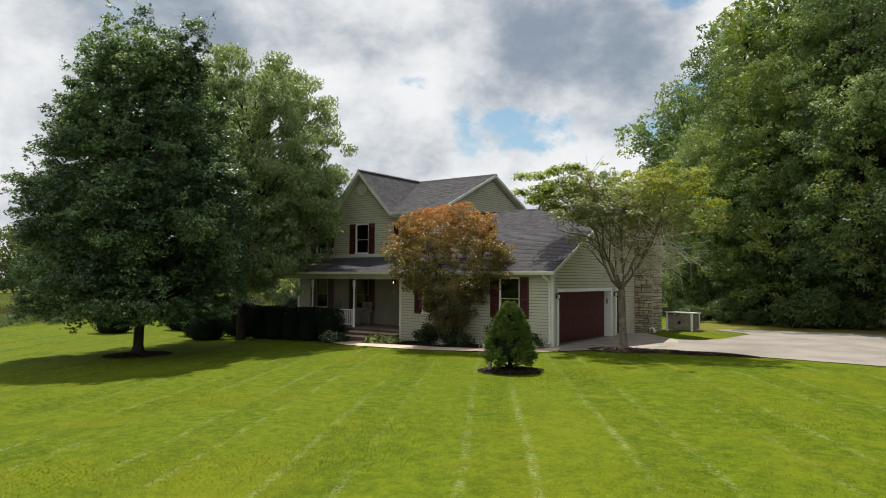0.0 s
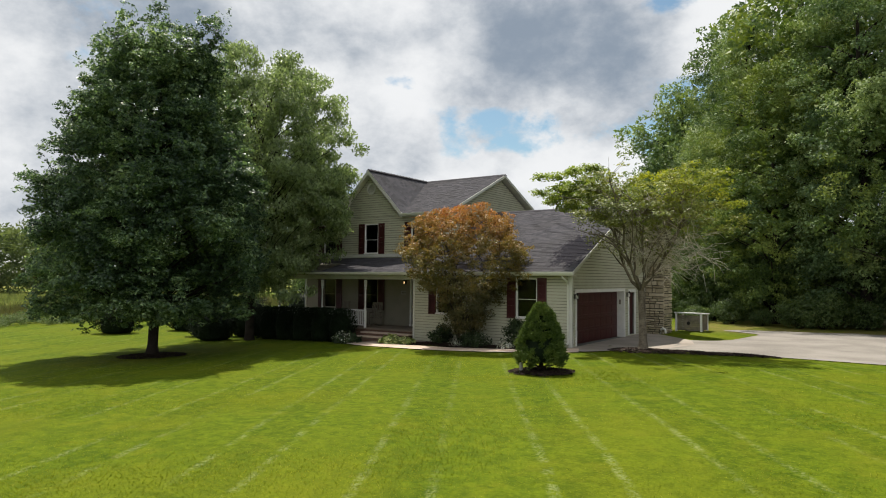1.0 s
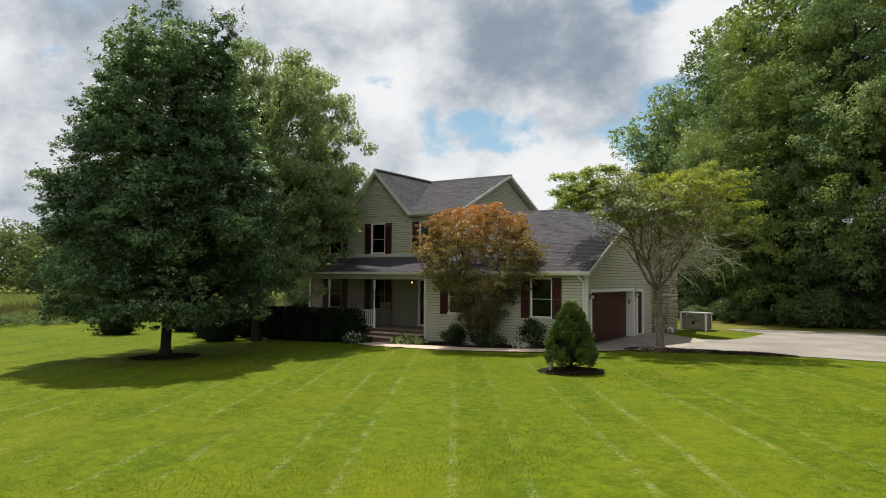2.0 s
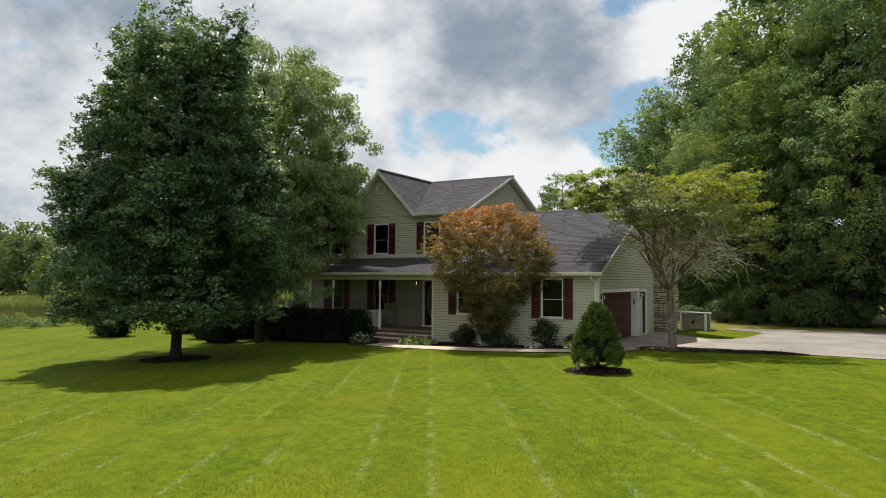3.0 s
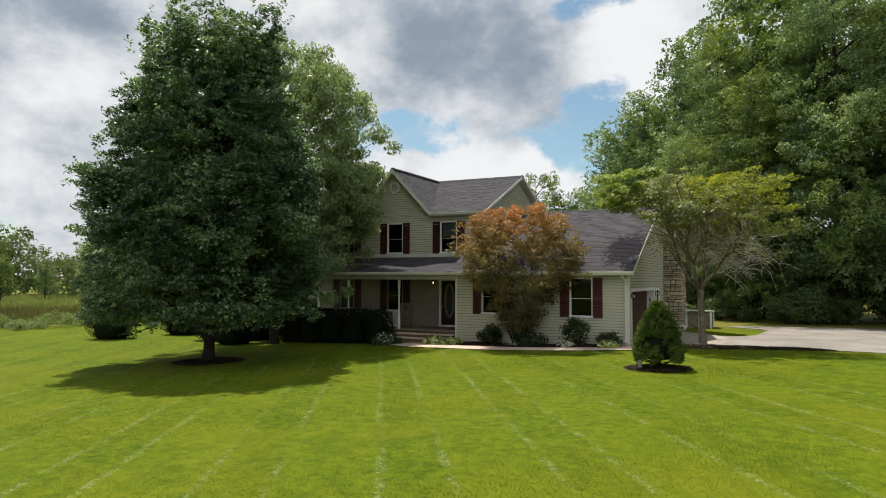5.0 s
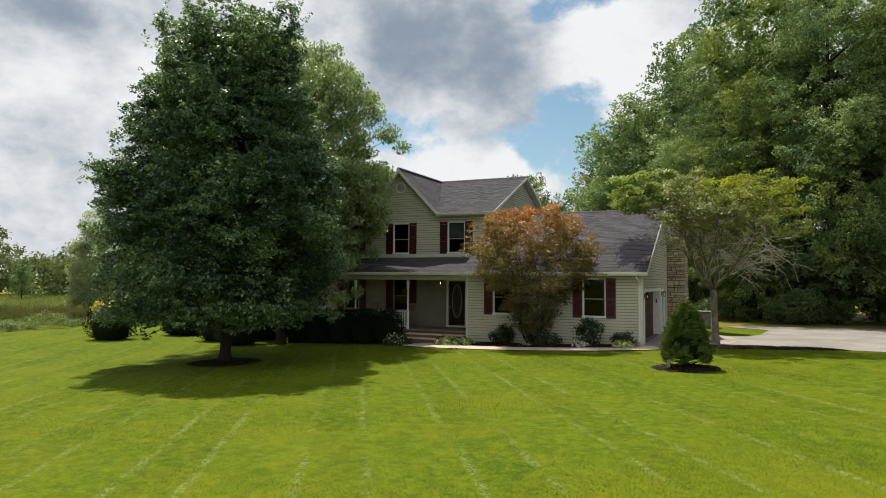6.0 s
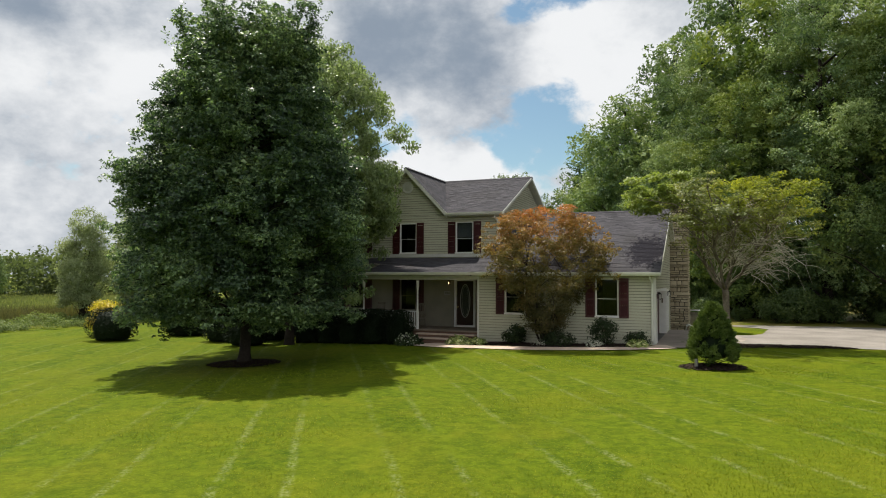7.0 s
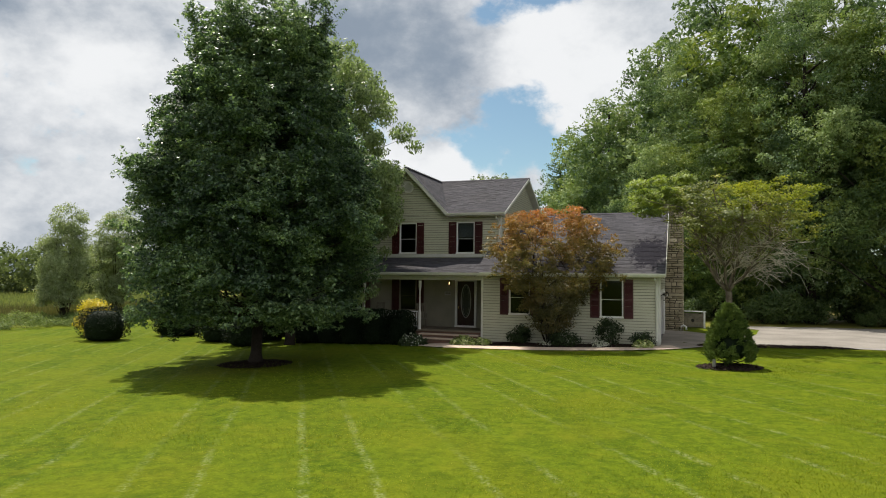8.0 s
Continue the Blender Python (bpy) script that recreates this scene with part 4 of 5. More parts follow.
    part("door_handle", Build().tube([(x - 0.09, y0 + 0.08, 1.05), (x - 0.03, y0 + 0.08, 1.05)], [0.02, 0.03], 8).mesh("door_handle", BRASS), d, "brass knob")


garage()


# stone chimney
def chimney():
    x0, x1, y0, y1 = -11.42, -10.48, 32.4, 33.75
    core = part("chimney", Build().box(x0, x1 - 0.05, y0 + 0.05, y1 - 0.05, -0.3, 6.62).mesh("chimney", MORTAR), house, "tall chimney of buff ledge stone")
    rng = random.Random(5)
    shapes = {}

    def stone(w, h, d):
        key = (round(w / 0.06), round(h / 0.03))
        if key not in shapes:
            r = random.Random(key[0] * 31 + key[1])
            w, h = key[0] * 0.06 - 0.030, key[1] * 0.03 - 0.026
            j = [[r.uniform(-0.026, 0.026) for _ in range(3)] for _ in range(8)]
            c = [(-w / 2, 0, -h / 2), (w / 2, 0, -h / 2), (w / 2, 0, h / 2), (-w / 2, 0, h / 2), (-w / 2 + 0.02, d, -h / 2 + 0.015), (w / 2 - 0.02, d, -h / 2 + 0.015), (w / 2 - 0.02, d, h / 2 - 0.015), (-w / 2 + 0.02, d, h / 2 - 0.015)]
            pts = [(a + q[0] * (0.4 if i < 4 else 1), b if i < 4 else b + q[1] * 1.2, e + q[2] * 0.5) for i, ((a, b, e), q) in enumerate(zip(c, j))]
            shapes[key] = Build().hexa(pts).mesh("stone", STONE)
        return shapes[key]

    def face(u0, u1, z0, z1, put, turn):
        z = z0
        while z < z1 - 0.05:
            h = rng.choice((0.09, 0.12, 0.12, 0.15, 0.18, 0.24))
            u = u0
            while u < u1 - 0.08:
                w = rng.choice((0.18, 0.24, 0.36, 0.48, 0.66))
                if u1 - u - w < 0.17:
                    w = round((u1 - u) / 0.06) * 0.06
                o = part("stone", stone(w, h, 0.06), core)
                o.matrix_basis = Matrix.Translation(put(u + w / 2, z + h / 2)) @ Matrix.Rotation(turn, 4, "Z")
                u += w
            z += h
    face(x0, x1, -0.1, 6.6, lambda u, z: (u, y0 + 0.05, z), math.pi)
    face(y0, y1, -0.1, 6.6, lambda u, z: (x1 - 0.05, u, z), -math.pi / 2)
    part("chimney_cap", Build().box(x0 - 0.06, x1 + 0.06, y0 - 0.06, y1 + 0.06, 6.62, 6.74).mesh("chimney_cap", APRON, bevel=0.02), core, "concrete cap slab")
    part("flue", Build().tube([(x0 + 0.45, 33.07, 6.72), (x0 + 0.45, 33.07, 7.0)], [0.17, 0.16], 12).mesh("flue", MORTAR), core, "clay flue pot")


chimney()


# ---- trees and shrubs ----
def tree_parts(t, trunk_mesh, crown_mesh, crown_label, extra=()):
    part("trunk", trunk_mesh, t, "bark-covered trunk and limbs")
    part("crown", crown_mesh, t, crown_label, "stuff")
    for me, label in extra:
        part("crown", me, t, label, "stuff")


def maple():
    """The big dark maple on the lawn: a broad cone with a few upright leaders."""
    rng = np.random.default_rng(11)

    low, high = 1.95, 12.0

    def profile(u):
        return float(np.interp(low + (high - low) * u, (1.95, 2.5, 3.4, 5.0, 6.8, 8.6, 10.2, 11.2, 12.0), (3.0, 3.75, 3.95, 3.95, 3.70, 3.10, 2.30, 1.85, 1.45)))
    main = crown_points(rng, 500, lambda u: profile(u) / 4.5, low, high, 0.62, 0.06) * np.array((4.5, 4.5, 1))
    heart = crown_points(rng, 260, lambda u: profile(u) / 4.5, 2.6, 11.8, 0.15, 0.0) * np.array((3.4, 3.4, 1))
    # upright leaders that end in separate rounded heads
    heads = []
    for x, y, z0, z1, r in ((-0.9, -0.7, 10.5, 13.0, 0.22), (-0.1, 0.0, 10.5, 13.3, 0.24), (0.9, 0.6, 10.5, 12.7, 0.22), (1.6, 1.1, 10.0, 13.2, 0.24), (-1.7, -1.2, 9.8, 12.2, 0.28), (1.5, -0.7, 9.8, 11.9, 0.26), (-0.8, 1.2, 9.8, 11.9, 0.26)):
        k = np.linspace(0, 1, 11)
        heads.append(np.stack((x + rng.normal(0, r, 11), y + rng.normal(0, r, 11), z0 + (z1 - z0) * k), axis=1))
    heads = np.vstack(heads)
    low_arm = np.array([(-1.9, -1.2, 1.6), (-2.2, -1.4, 1.2), (-2.4, -1.5, 0.9)])
    a, k = rng.random(150) * 6.283, 4.1 * rng.random(150) ** 0.55
    skirt = np.stack((k * np.cos(a), k * np.sin(a), 1.22 + 0.10 * k + 0.55 * rng.random(150)), axis=1)
    lumps = np.vstack((main, heads, skirt, low_arm))
    r = np.concatenate((rng.uniform(0.45, 0.88, len(main)), np.full(len(heads), 0.46), np.full(len(skirt), 0.42), np.full(3, 0.32)))
    q = tufted(rng, lumps, r, 11, 0.34, 285000, 0.102, flat_by=0.75, droop=0.35, up=0.75, slim=0.31, tri=True)
    q = np.concatenate((q, clumps_to_leaves(rng, heart, np.full(len(heart), 0.8), (0, 0, 6), 36000, 0.17, flat_by=0.5, droop=0.35, up=0.75, slim=0.34, tri=True)))
    # leafy shoots that stand out past the rim
    rim = np.vstack((main[np.hypot(main[:, 0], main[:, 1]) > 0.78 * np.array([profile((z - low) / (high - low)) for z in main[:, 2]])], heads))
    base = np.repeat(rim, 2, axis=0) + rng.normal(0, 0.25, (len(rim) * 2, 3))
    go = unit(base * np.array((1, 1, 0)) + 1e-3) * np.where(base[:, 2:] > 10.5, 0.25, 0.8) + np.array((0, 0, 0.6)) + rng.normal(0, 0.25, base.shape)
    along = rng.random((len(base), 30, 1))
    spot = (base[:, None] + unit(go)[:, None] * along * rng.uniform(0.3, 0.85, (len(base), 1, 1)) + rng.normal(0, 0.10, (len(base), 30, 3)) * (1.15 - along)).reshape(-1, 3)
    q = np.concatenate((q, leaf_quads(rng, spot, np.repeat(unit(go), 30, axis=0), 0.105, droop=0.3, up=0.5, slim=0.31, tri=True)))
    b = Build()
    b.tube([(0, 0, -0.3), (0, 0, 0.05), (0.02, 0, 0.4), (0.05, 0.02, 1.5), (0.0, 0.1, 4), (0.1, 0.1, 8), (0.2, 0.1, 12.5)], [0.42, 0.28, 0.195, 0.18, 0.165, 0.11, 0.03], 12)
    for i in range(0, len(main), 4):
        e = main[i]
        h = max(e[2] - 0.42 * math.hypot(e[0], e[1]), 1.5)
        bough(rng, b, (0.05, 0.05, min(h, 11.5)), e, 0.075 * (1 - h / 16), 0.012, 0.15, 4, 5)
    bough(rng, b, (0, 0, 1.9), tuple(low_arm[2]), 0.05, 0.01, 0.2)
    t = thing("maple_tree", (0, 0, 0), "tall dense dark green maple in a mulch ring", "tree")
    tree_parts(t, b.mesh("trunk", BARK, True), quads("crown", q, LEAF_MAPLE), "dense dark maple foliage")
    t.matrix_basis = pose(-24.6, 14.0, ground_z(-24.6, 14.0))


maple()


def ash():
    """The lighter, looser tree beside the porch, with drooping sprays."""
    rng = np.random.default_rng(21)
    c = crown_points(rng, 520, lambda u: float(np.interp(3.4 + 10.9 * u, (3.4, 5.5, 8.0, 10.0, 12.0, 13.5, 14.3), (0.50, 0.76, 1.0, 0.97, 0.86, 0.66, 0.42))), 3.4, 14.4, 0.38, 0.10) * np.array((5.2, 5.2, 1))
    fringe = np.array([(4.0 + rng.normal(0, .35), rng.normal(-0.3, 1.0), 4.9 + i * 0.40) for i in range(14)])
    low = np.array([(rng.uniform(0.8, 4.3), rng.uniform(-2.4, 0.6), rng.uniform(2.3, 4.6)) for _ in range(34)])
    # long sprays that hang past the corner of the house
    a, k = rng.normal(0.55, 0.32, 70), rng.uniform(2.4, 4.9, 70)
    hang = np.stack((k * np.cos(a), k * np.sin(a), rng.uniform(4.4, 8.6, 70)), axis=1)
    c = np.vstack((c, low, hang, fringe))
    r = rng.uniform(0.32, 0.72, len(c))
    q = clumps_to_leaves(rng, c, r, (0, 0, 7), 112000, 0.18, droop=0.9, up=0.35, slim=0.22, tri=True)
    heart = crown_points(rng, 170, lambda u: 0.7, 4.2, 13.4, 0.0, 0.0) * np.array((4.0, 4.0, 1))
    q = np.concatenate((q, clumps_to_leaves(rng, heart, np.full(len(heart), 0.75), (0, 0, 7), 20000, 0.18, droop=0.9, up=0.35, slim=0.22, tri=True)))
    b = Build()
    b.tube([(0, 0, -0.3), (0, 0, 0.2), (0.05, 0, 1.8), (0.2, 0.1, 4.5), (0.4, 0.1, 8), (0.6, 0.1, 12.5)], [0.34, 0.24, 0.19, 0.16, 0.10, 0.02], 10)
    for i in [*range(0, len(c) - 14, 5), *range(len(c) - 14, len(c))]:
        e = c[i]
        h = max(e[2] - 0.7 * math.hypot(e[0], e[1]), 2.6)
        bough(rng, b, (0.2, 0.05, min(h, 11)), e, 0.045, 0.006, 0.3, 4, 5)
    t = thing("ash_tree", (0, 0, 0), "light green loose-crowned tree beside the porch", "tree")
    tree_parts(t, b.mesh("trunk", BARK, True), quads("crown", q, LEAF_LIGHT), "light green drooping sprays")
    t.matrix_basis = pose(-27.9, 21.3, ground_z(-27.9, 21.3))


ash()


def copper_tree():
    """Multi-stemmed small tree with copper upper leaves before the front wall."""
    rng = np.random.default_rng(31)
    top = crown_points(rng, 620, lambda u: max(0.2, math.sin(math.pi * (0.24 + u * 0.62)) ** 0.7), 2.3, 5.65, 0.45, 0.13) * np.array((2.6, 2.35, 1))
    low = crown_points(rng, 190, lambda u: 0.36 + 0.64 * u, 0.5, 2.8, 0.3, 0.14) * np.array((1.85, 1.6, 1))
    spray = np.array([(2.75, -0.2, 2.9), (3.0, -0.2, 2.75), (2.55, 0, 3.1), (-2.6, -0.3, 2.9), (-2.4, 0.2, 3.2), (0.9, 0.1, 5.75), (-0.9, 0.1, 5.65), (-0.3, 0, 5.7)])
    qa = tufted(rng, np.vstack((top, spray)), rng.uniform(0.18, 0.32, len(top) + len(spray)), 5, 0.6, 38000, 0.085, droop=0.4, up=0.4, slim=0.32, tri=True)
    qb = clumps_to_leaves(rng, low, rng.uniform(0.18, 0.42, len(low)), (0, 0, 1.2), 15000, 0.08, droop=0.5, up=0.3, slim=0.32, tri=True)
    b = Build()
    for k in range(9):
        a = 2 * math.pi * k / 9 + rng.normal(0, 0.2)
        reach, h = rng.uniform(0.5, 1.25), rng.uniform(2.2, 3.4)
        p = bough(rng, b, (0.14 * math.cos(a), 0.14 * math.sin(a), -0.1), (reach * math.cos(a), reach * math.sin(a), h), 0.05, 0.026, 0.1, 5, 6)
        for i in rng.choice(len(top), 7, replace=False):
            if top[i][0] * math.cos(a) + top[i][1] * math.sin(a) > -0.3:
                bough(rng, b, p[-1], top[i], 0.022, 0.005, 0.05, 3, 4)
        for i in rng.choice(len(low), 5, replace=False):
            if low[i][0] * math.cos(a) + low[i][1] * math.sin(a) > 0:
                bough(rng, b, p[2], low[i], 0.018, 0.005, 0.05, 3, 4)
    t = thing("copper_tree", (0, 0, 0), "multi-stemmed small tree with copper-orange upper leaves", "tree")
    tree_parts(t, b.mesh("trunk", BARK, True), quads("crown", qa, LEAF_RED), "copper-orange leaves", [(quads("crown", qb, LEAF_BRONZE), "bronze-green lower leaves")])
    t.matrix_basis = pose(-15.85, 22.65, ground_z(-15.85, 22.65) + 0.04)


copper_tree()


def garage_tree():
    """Thin, half-bare tree beside the garage apron: lime leaves above, bare drooping twigs below."""
    rng = np.random.default_rng(41)
    b = Build()
    b.tube([(0, 0, -0.15), (0, 0, 0.08), (0, 0, 0.4), (-0.03, 0, 1.3), (-0.05, 0, 2.1), (-0.08, 0.02, 2.35)], [0.26, 0.19, 0.145, 0.125, 0.13, 0.11], 12)
    tips, limbs = [], []
    for k in range(6):
        a = 2 * math.pi * k / 6 + rng.normal(0, 0.25)
        out, h = rng.uniform(1.0, 1.7), rng.uniform(4.3, 5.4)
        p = bough(rng, b, (-0.06, 0, 2.15 + rng.uniform(-0.1, 0.15)), (out * math.cos(a), out * math.sin(a), h), 0.062, 0.032, -0.25, 5, 7)
        limbs.append(p)
        for _ in range(6):
            s = p[rng.integers(2, 6)]
            e = Vector((s.x * 1.25 + rng.normal(0, 0.9), s.y * 1.25 + rng.normal(0, 0.9), min(s.z + rng.uniform(0.5, 1.9), 6.3)))
            w = bough(rng, b, s, e, 0.032, 0.012, 0.12, 4, 5)
            for _ in range(4):
                v = w[rng.integers(1, 5)]
                e2 = v + Vector((rng.normal(0, 0.5), rng.normal(0, 0.5), rng.uniform(0.1, 0.9)))
                bough(rng, b, v, e2, 0.012, 0.004, 0.05, 3, 4)
                tips.append(e2)
            tips.append(e)
    # drooping bare sprays on the side of the drive
    sprays = []
    for k in range(66):
        tw = Build()
        p = limbs[rng.integers(0, 6)]
        s = p[rng.integers(1, 6)]
        if k < 34:  # long arching ones that hang over the drive
            a, d, z = rng.uniform(-0.9, 0.9), rng.uniform(0.9, 3.2), rng.uniform(2.1, 4.5)
        else:
            a, d, z = rng.uniform(-3.1, 3.1), rng.uniform(0.6, 2.0), rng.uniform(3.6, 5.6)
        e = Vector((s.x * 0.3 + d * math.cos(a), s.y * 0.3 + d * math.sin(a), z))
        w = bough(rng, tw, s, e, rng.uniform(0.009, 0.018), 0.004, rng.uniform(0.2, 0.65), 7, 4)
        for _ in range(10):
            v = w[rng.integers(2, 7)]
            bough(rng, tw, v, v + Vector((rng.normal(0.2, 0.35), rng.normal(0, 0.4), rng.uniform(-0.5, 0.4))), 0.008, 0.003, rng.uniform(-0.05, 0.15), 4, 4)
        sprays.append(tw)
    tips = np.array([tuple(v) for v in tips])
    crown = []
    for x, y, z, rx, rz, k in ((1.7, -0.2, 5.75, 1.75, 1.15, 60), (0.2, 1.6, 5.9, 1.5, 1.0, 36), (-0.9, -1.3, 5.6, 1.4, 1.0, 34), (2.6, 0.9, 5.0, 1.1, 0.8, 22)):
        d = unit(rng.normal(0, 1, (k, 3)))
        crown.append(np.array((x, y, z)) + d * rng.uniform(0.55, 1.0, (k, 1)) * np.array((rx, rx, rz)))
    crown = np.vstack(crown)
    left = np.array([(-2.8 + rng.normal(0, 0.50), rng.normal(0.2, 0.7), 5.4 + rng.random() * 1.6) for _ in range(40)])
    tips = tips[(tips[:, 2] > 4.6) & (tips[:, 2] < 6.9)]
    hi = np.vstack((tips, crown))
    # high +x leaves get a sunlit lime colour, the others a duller olive
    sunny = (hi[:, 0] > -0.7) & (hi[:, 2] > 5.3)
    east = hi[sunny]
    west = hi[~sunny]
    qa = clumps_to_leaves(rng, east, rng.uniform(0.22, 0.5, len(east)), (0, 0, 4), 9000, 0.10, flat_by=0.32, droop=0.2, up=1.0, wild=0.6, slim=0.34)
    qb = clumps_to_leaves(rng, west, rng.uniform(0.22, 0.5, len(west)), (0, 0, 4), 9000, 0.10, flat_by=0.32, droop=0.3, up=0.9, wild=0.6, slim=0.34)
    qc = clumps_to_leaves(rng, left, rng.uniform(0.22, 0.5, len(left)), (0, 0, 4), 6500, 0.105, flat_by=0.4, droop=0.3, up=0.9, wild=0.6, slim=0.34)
    for i in range(0, len(left), 3):
        bough(rng, b, limbs[rng.integers(0, 6)][-2], left[i], 0.022, 0.006, 0.2, 4, 4)
    # thin small leaves all through the twigs
    mid = crown_points(rng, 150, lambda u: 0.6 + 0.4 * u, 3.4, 6.2, 0.1, 0.1) * np.array((2.9, 2.7, 1))
    qb = np.concatenate((qb, clumps_to_leaves(rng, mid, rng.uniform(0.2, 0.5, len(mid)), (0, 0, 4), 7000, 0.065, droop=0.3, up=0.7, slim=0.34)))
    for i in range(0, len(hi), 4):
        s = limbs[rng.integers(0, 6)][-1]
        if (Vector(hi[i]) - s).length < 2.6:
            bough(rng, b, s, hi[i], 0.02, 0.006, 0.1, 3, 4)
    t = thing("garage_tree", (0, 0, 0), "half-bare tree with lime leaves beside the garage apron", "tree")
    tree_parts(t, b.mesh("trunk", PALEBARK, True), quads("crown", qa, LEAF_SUNLIT_LIME), "thin leaves in a sunlit lime-yellow colour", [(quads("crown", qb, LEAF_OLIVE), "olive green leaves"), (quads("crown", qc, LEAF_FRESH), "fresh green leaves")])
    for tw in sprays:
        part("bare_twig", tw.mesh("bare_twig", TWIG, True), t, "pale bare drooping twig")
    t.matrix_basis = pose(-8.7, 23.75, 0.0)


garage_tree()


def dwarf_spruce():
    rng = np.random.default_rng(51)
    n, tufts = 30000, 330
    tu, ta = rng.random(tufts) ** 0.75, rng.random(tufts) * 6.283
    tr = np.interp(tu, (0, 0.06, 0.18, 0.40, 0.70, 0.90, 1.0), (0.48, 0.62, 0.67, 0.58, 0.38, 0.21, 0.07)) * rng.uniform(0.88, 1.07, tufts)
    at = np.stack((tr * np.cos(ta), tr * np.sin(ta), 0.20 + tu * 1.70), axis=1)
    pick = rng.integers(0, tufts, n)
    out = unit(np.stack((np.cos(ta), np.sin(ta), np.full(tufts, 0.7)), axis=1))[pick]
    c = at[pick] + unit(rng.normal(0, 1, (n, 3))) * (0.115 * rng.random((n, 1)) ** 0.6) * (1.1 - 0.5 * tu[pick])[:, None] + out * 0.02
    d = unit(out + rng.normal(0, 0.5, (n, 3)))
    s = unit(np.cross(d, rng.normal(0, 1, (n, 3))))
    k = 0.070 * (0.6 + 0.8 * rng.random((n, 1)))
    q = np.stack((c - d * k * 0.4, c + s * k * 0.16, c + d * k, c - s * k * 0.16), axis=1)
    # added solid core in near-black, standing for the shade between the needles
    core = Build()
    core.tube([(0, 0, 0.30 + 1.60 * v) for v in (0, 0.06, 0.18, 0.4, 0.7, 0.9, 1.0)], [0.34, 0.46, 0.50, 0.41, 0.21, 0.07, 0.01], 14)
    t = thing("dwarf_spruce", (0, 0, 0), "dense conical dwarf spruce in a mulch ring", "conifer")
    b = Build().tube([(0, 0, -0.2), (0, 0, 0.05), (0, 0, 0.5)], [0.10, 0.075, 0.06], 8)
    for i in range(9):
        w = 2 * math.pi * i / 9
        bough(rng, b, (0, 0, 0.12), (0.5 * math.cos(w), 0.5 * math.sin(w), 0.26), 0.02, 0.006, 0.0, 3, 4)
    part("trunk", b.mesh("trunk", BARK), t)
    part("crown", quads("crown", q, LEAF_SPRUCE), t, "tight green needle cone", "stuff")
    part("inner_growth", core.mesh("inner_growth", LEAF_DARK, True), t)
    t.matrix_basis = pose(-9.2, 16.35, ground_z(-9.2, 16.35))


dwarf_spruce()
stake = thing("garden_stake", (-9.65, 16.0, ground_z(-9.65, 16)), "short pale stake beside the dwarf spruce", "stake")
part("stake_post", Build().tube([(-9.65, 16.0, -0.2), (-9.65, 16.0, 0.27)], [0.055, 0.05], 10).mesh("stake_post", LEAD), stake)


def shrub(name, at, size, n, mat, leaf, label, seed, flat_top=0.0, category="shrub", droop=0.2, clumps=60, tri=False):
    """A bush filling an ellipsoid or, with flat_top, a clipped block."""
    rng = np.random.default_rng(seed)
    d = unit(rng.normal(0, 1, (clumps, 3)))
    if flat_top:
        d = np.sign(d) * np.abs(d) ** flat_top
    c = d * np.array(size) * 0.5 * rng.uniform(0.70, 0.95, (clumps, 1))
    c[:, 2] += size[2] * 0.5
    base = 0.10 * min(size) + 0.10
    q = clumps_to_leaves(rng, c, rng.uniform(0.7, 1.3, clumps) * base * 1.6, (0, 0, size[2] * 0.3), n, leaf, droop=droop, up=0.6, tri=tri)
    q[:, :, 2] = np.maximum(q[:, :, 2], 0.02)
    t = thing(name, (0, 0, 0), label, category)
    b = Build()
    for i in range(0, clumps, 3):
        bough(rng, b, (rng.normal(0, 0.06), rng.normal(0, 0.06), -0.05), c[i], 0.018, 0.005, 0.0, 3, 4)
    part("stems", b.mesh("stems", BARK), t)
    part("foliage", quads("foliage", q, mat), t, "", "stuff")
    t.matrix_basis = pose(at[0], at[1], ground_z(at[0], at[1]))
    return t


# clipped hedge before the porch, in five plants grown together
def clipped_shrub(name, label, category, group, x, y, w, d, h, seed, block):
    """One clipped plant: leaves over a soft-edged block or dome, stems inside."""
    rng = np.random.default_rng(seed)
    n = 6500
    c = unit(rng.normal(0, 1, (n, 3)))
    c = c / np.max(np.abs(c), axis=1, keepdims=True) ** block
    c *= (1 - 0.30 * rng.random((n, 1)) ** 2) * (1 + 0.05 * np.sin(7 * c[:, :1] + 5 * c[:, 2:] + seed))
    out = unit(c)
    c = c * np.array((w, d, h)) * 0.5 + np.array((0, 0, h * 0.5))
    q = leaf_quads(rng, c, out, 0.066, droop=0.1, up=0.3, wild=0.9, tri=True)
    t = thing(name, (0, 0, 0), label, category, group)
    b = Build()
    for i in range(14):
        bough(rng, b, (rng.normal(0, 0.05), rng.normal(0, 0.05), -0.05), c[i * 50] * np.array((0.8, 0.8, 0.8)), 0.02, 0.006, 0.0, 3, 4)
    part("stems", b.mesh("stems", BARK), t)
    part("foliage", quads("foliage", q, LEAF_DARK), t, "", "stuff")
    # solid dark core, added to fill the plant's shaded inside
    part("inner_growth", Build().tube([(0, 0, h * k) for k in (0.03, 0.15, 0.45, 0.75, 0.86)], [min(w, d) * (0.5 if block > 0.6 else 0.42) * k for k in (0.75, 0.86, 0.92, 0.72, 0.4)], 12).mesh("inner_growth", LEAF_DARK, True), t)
    t.matrix_basis = pose(x, y, ground_z(x, y))


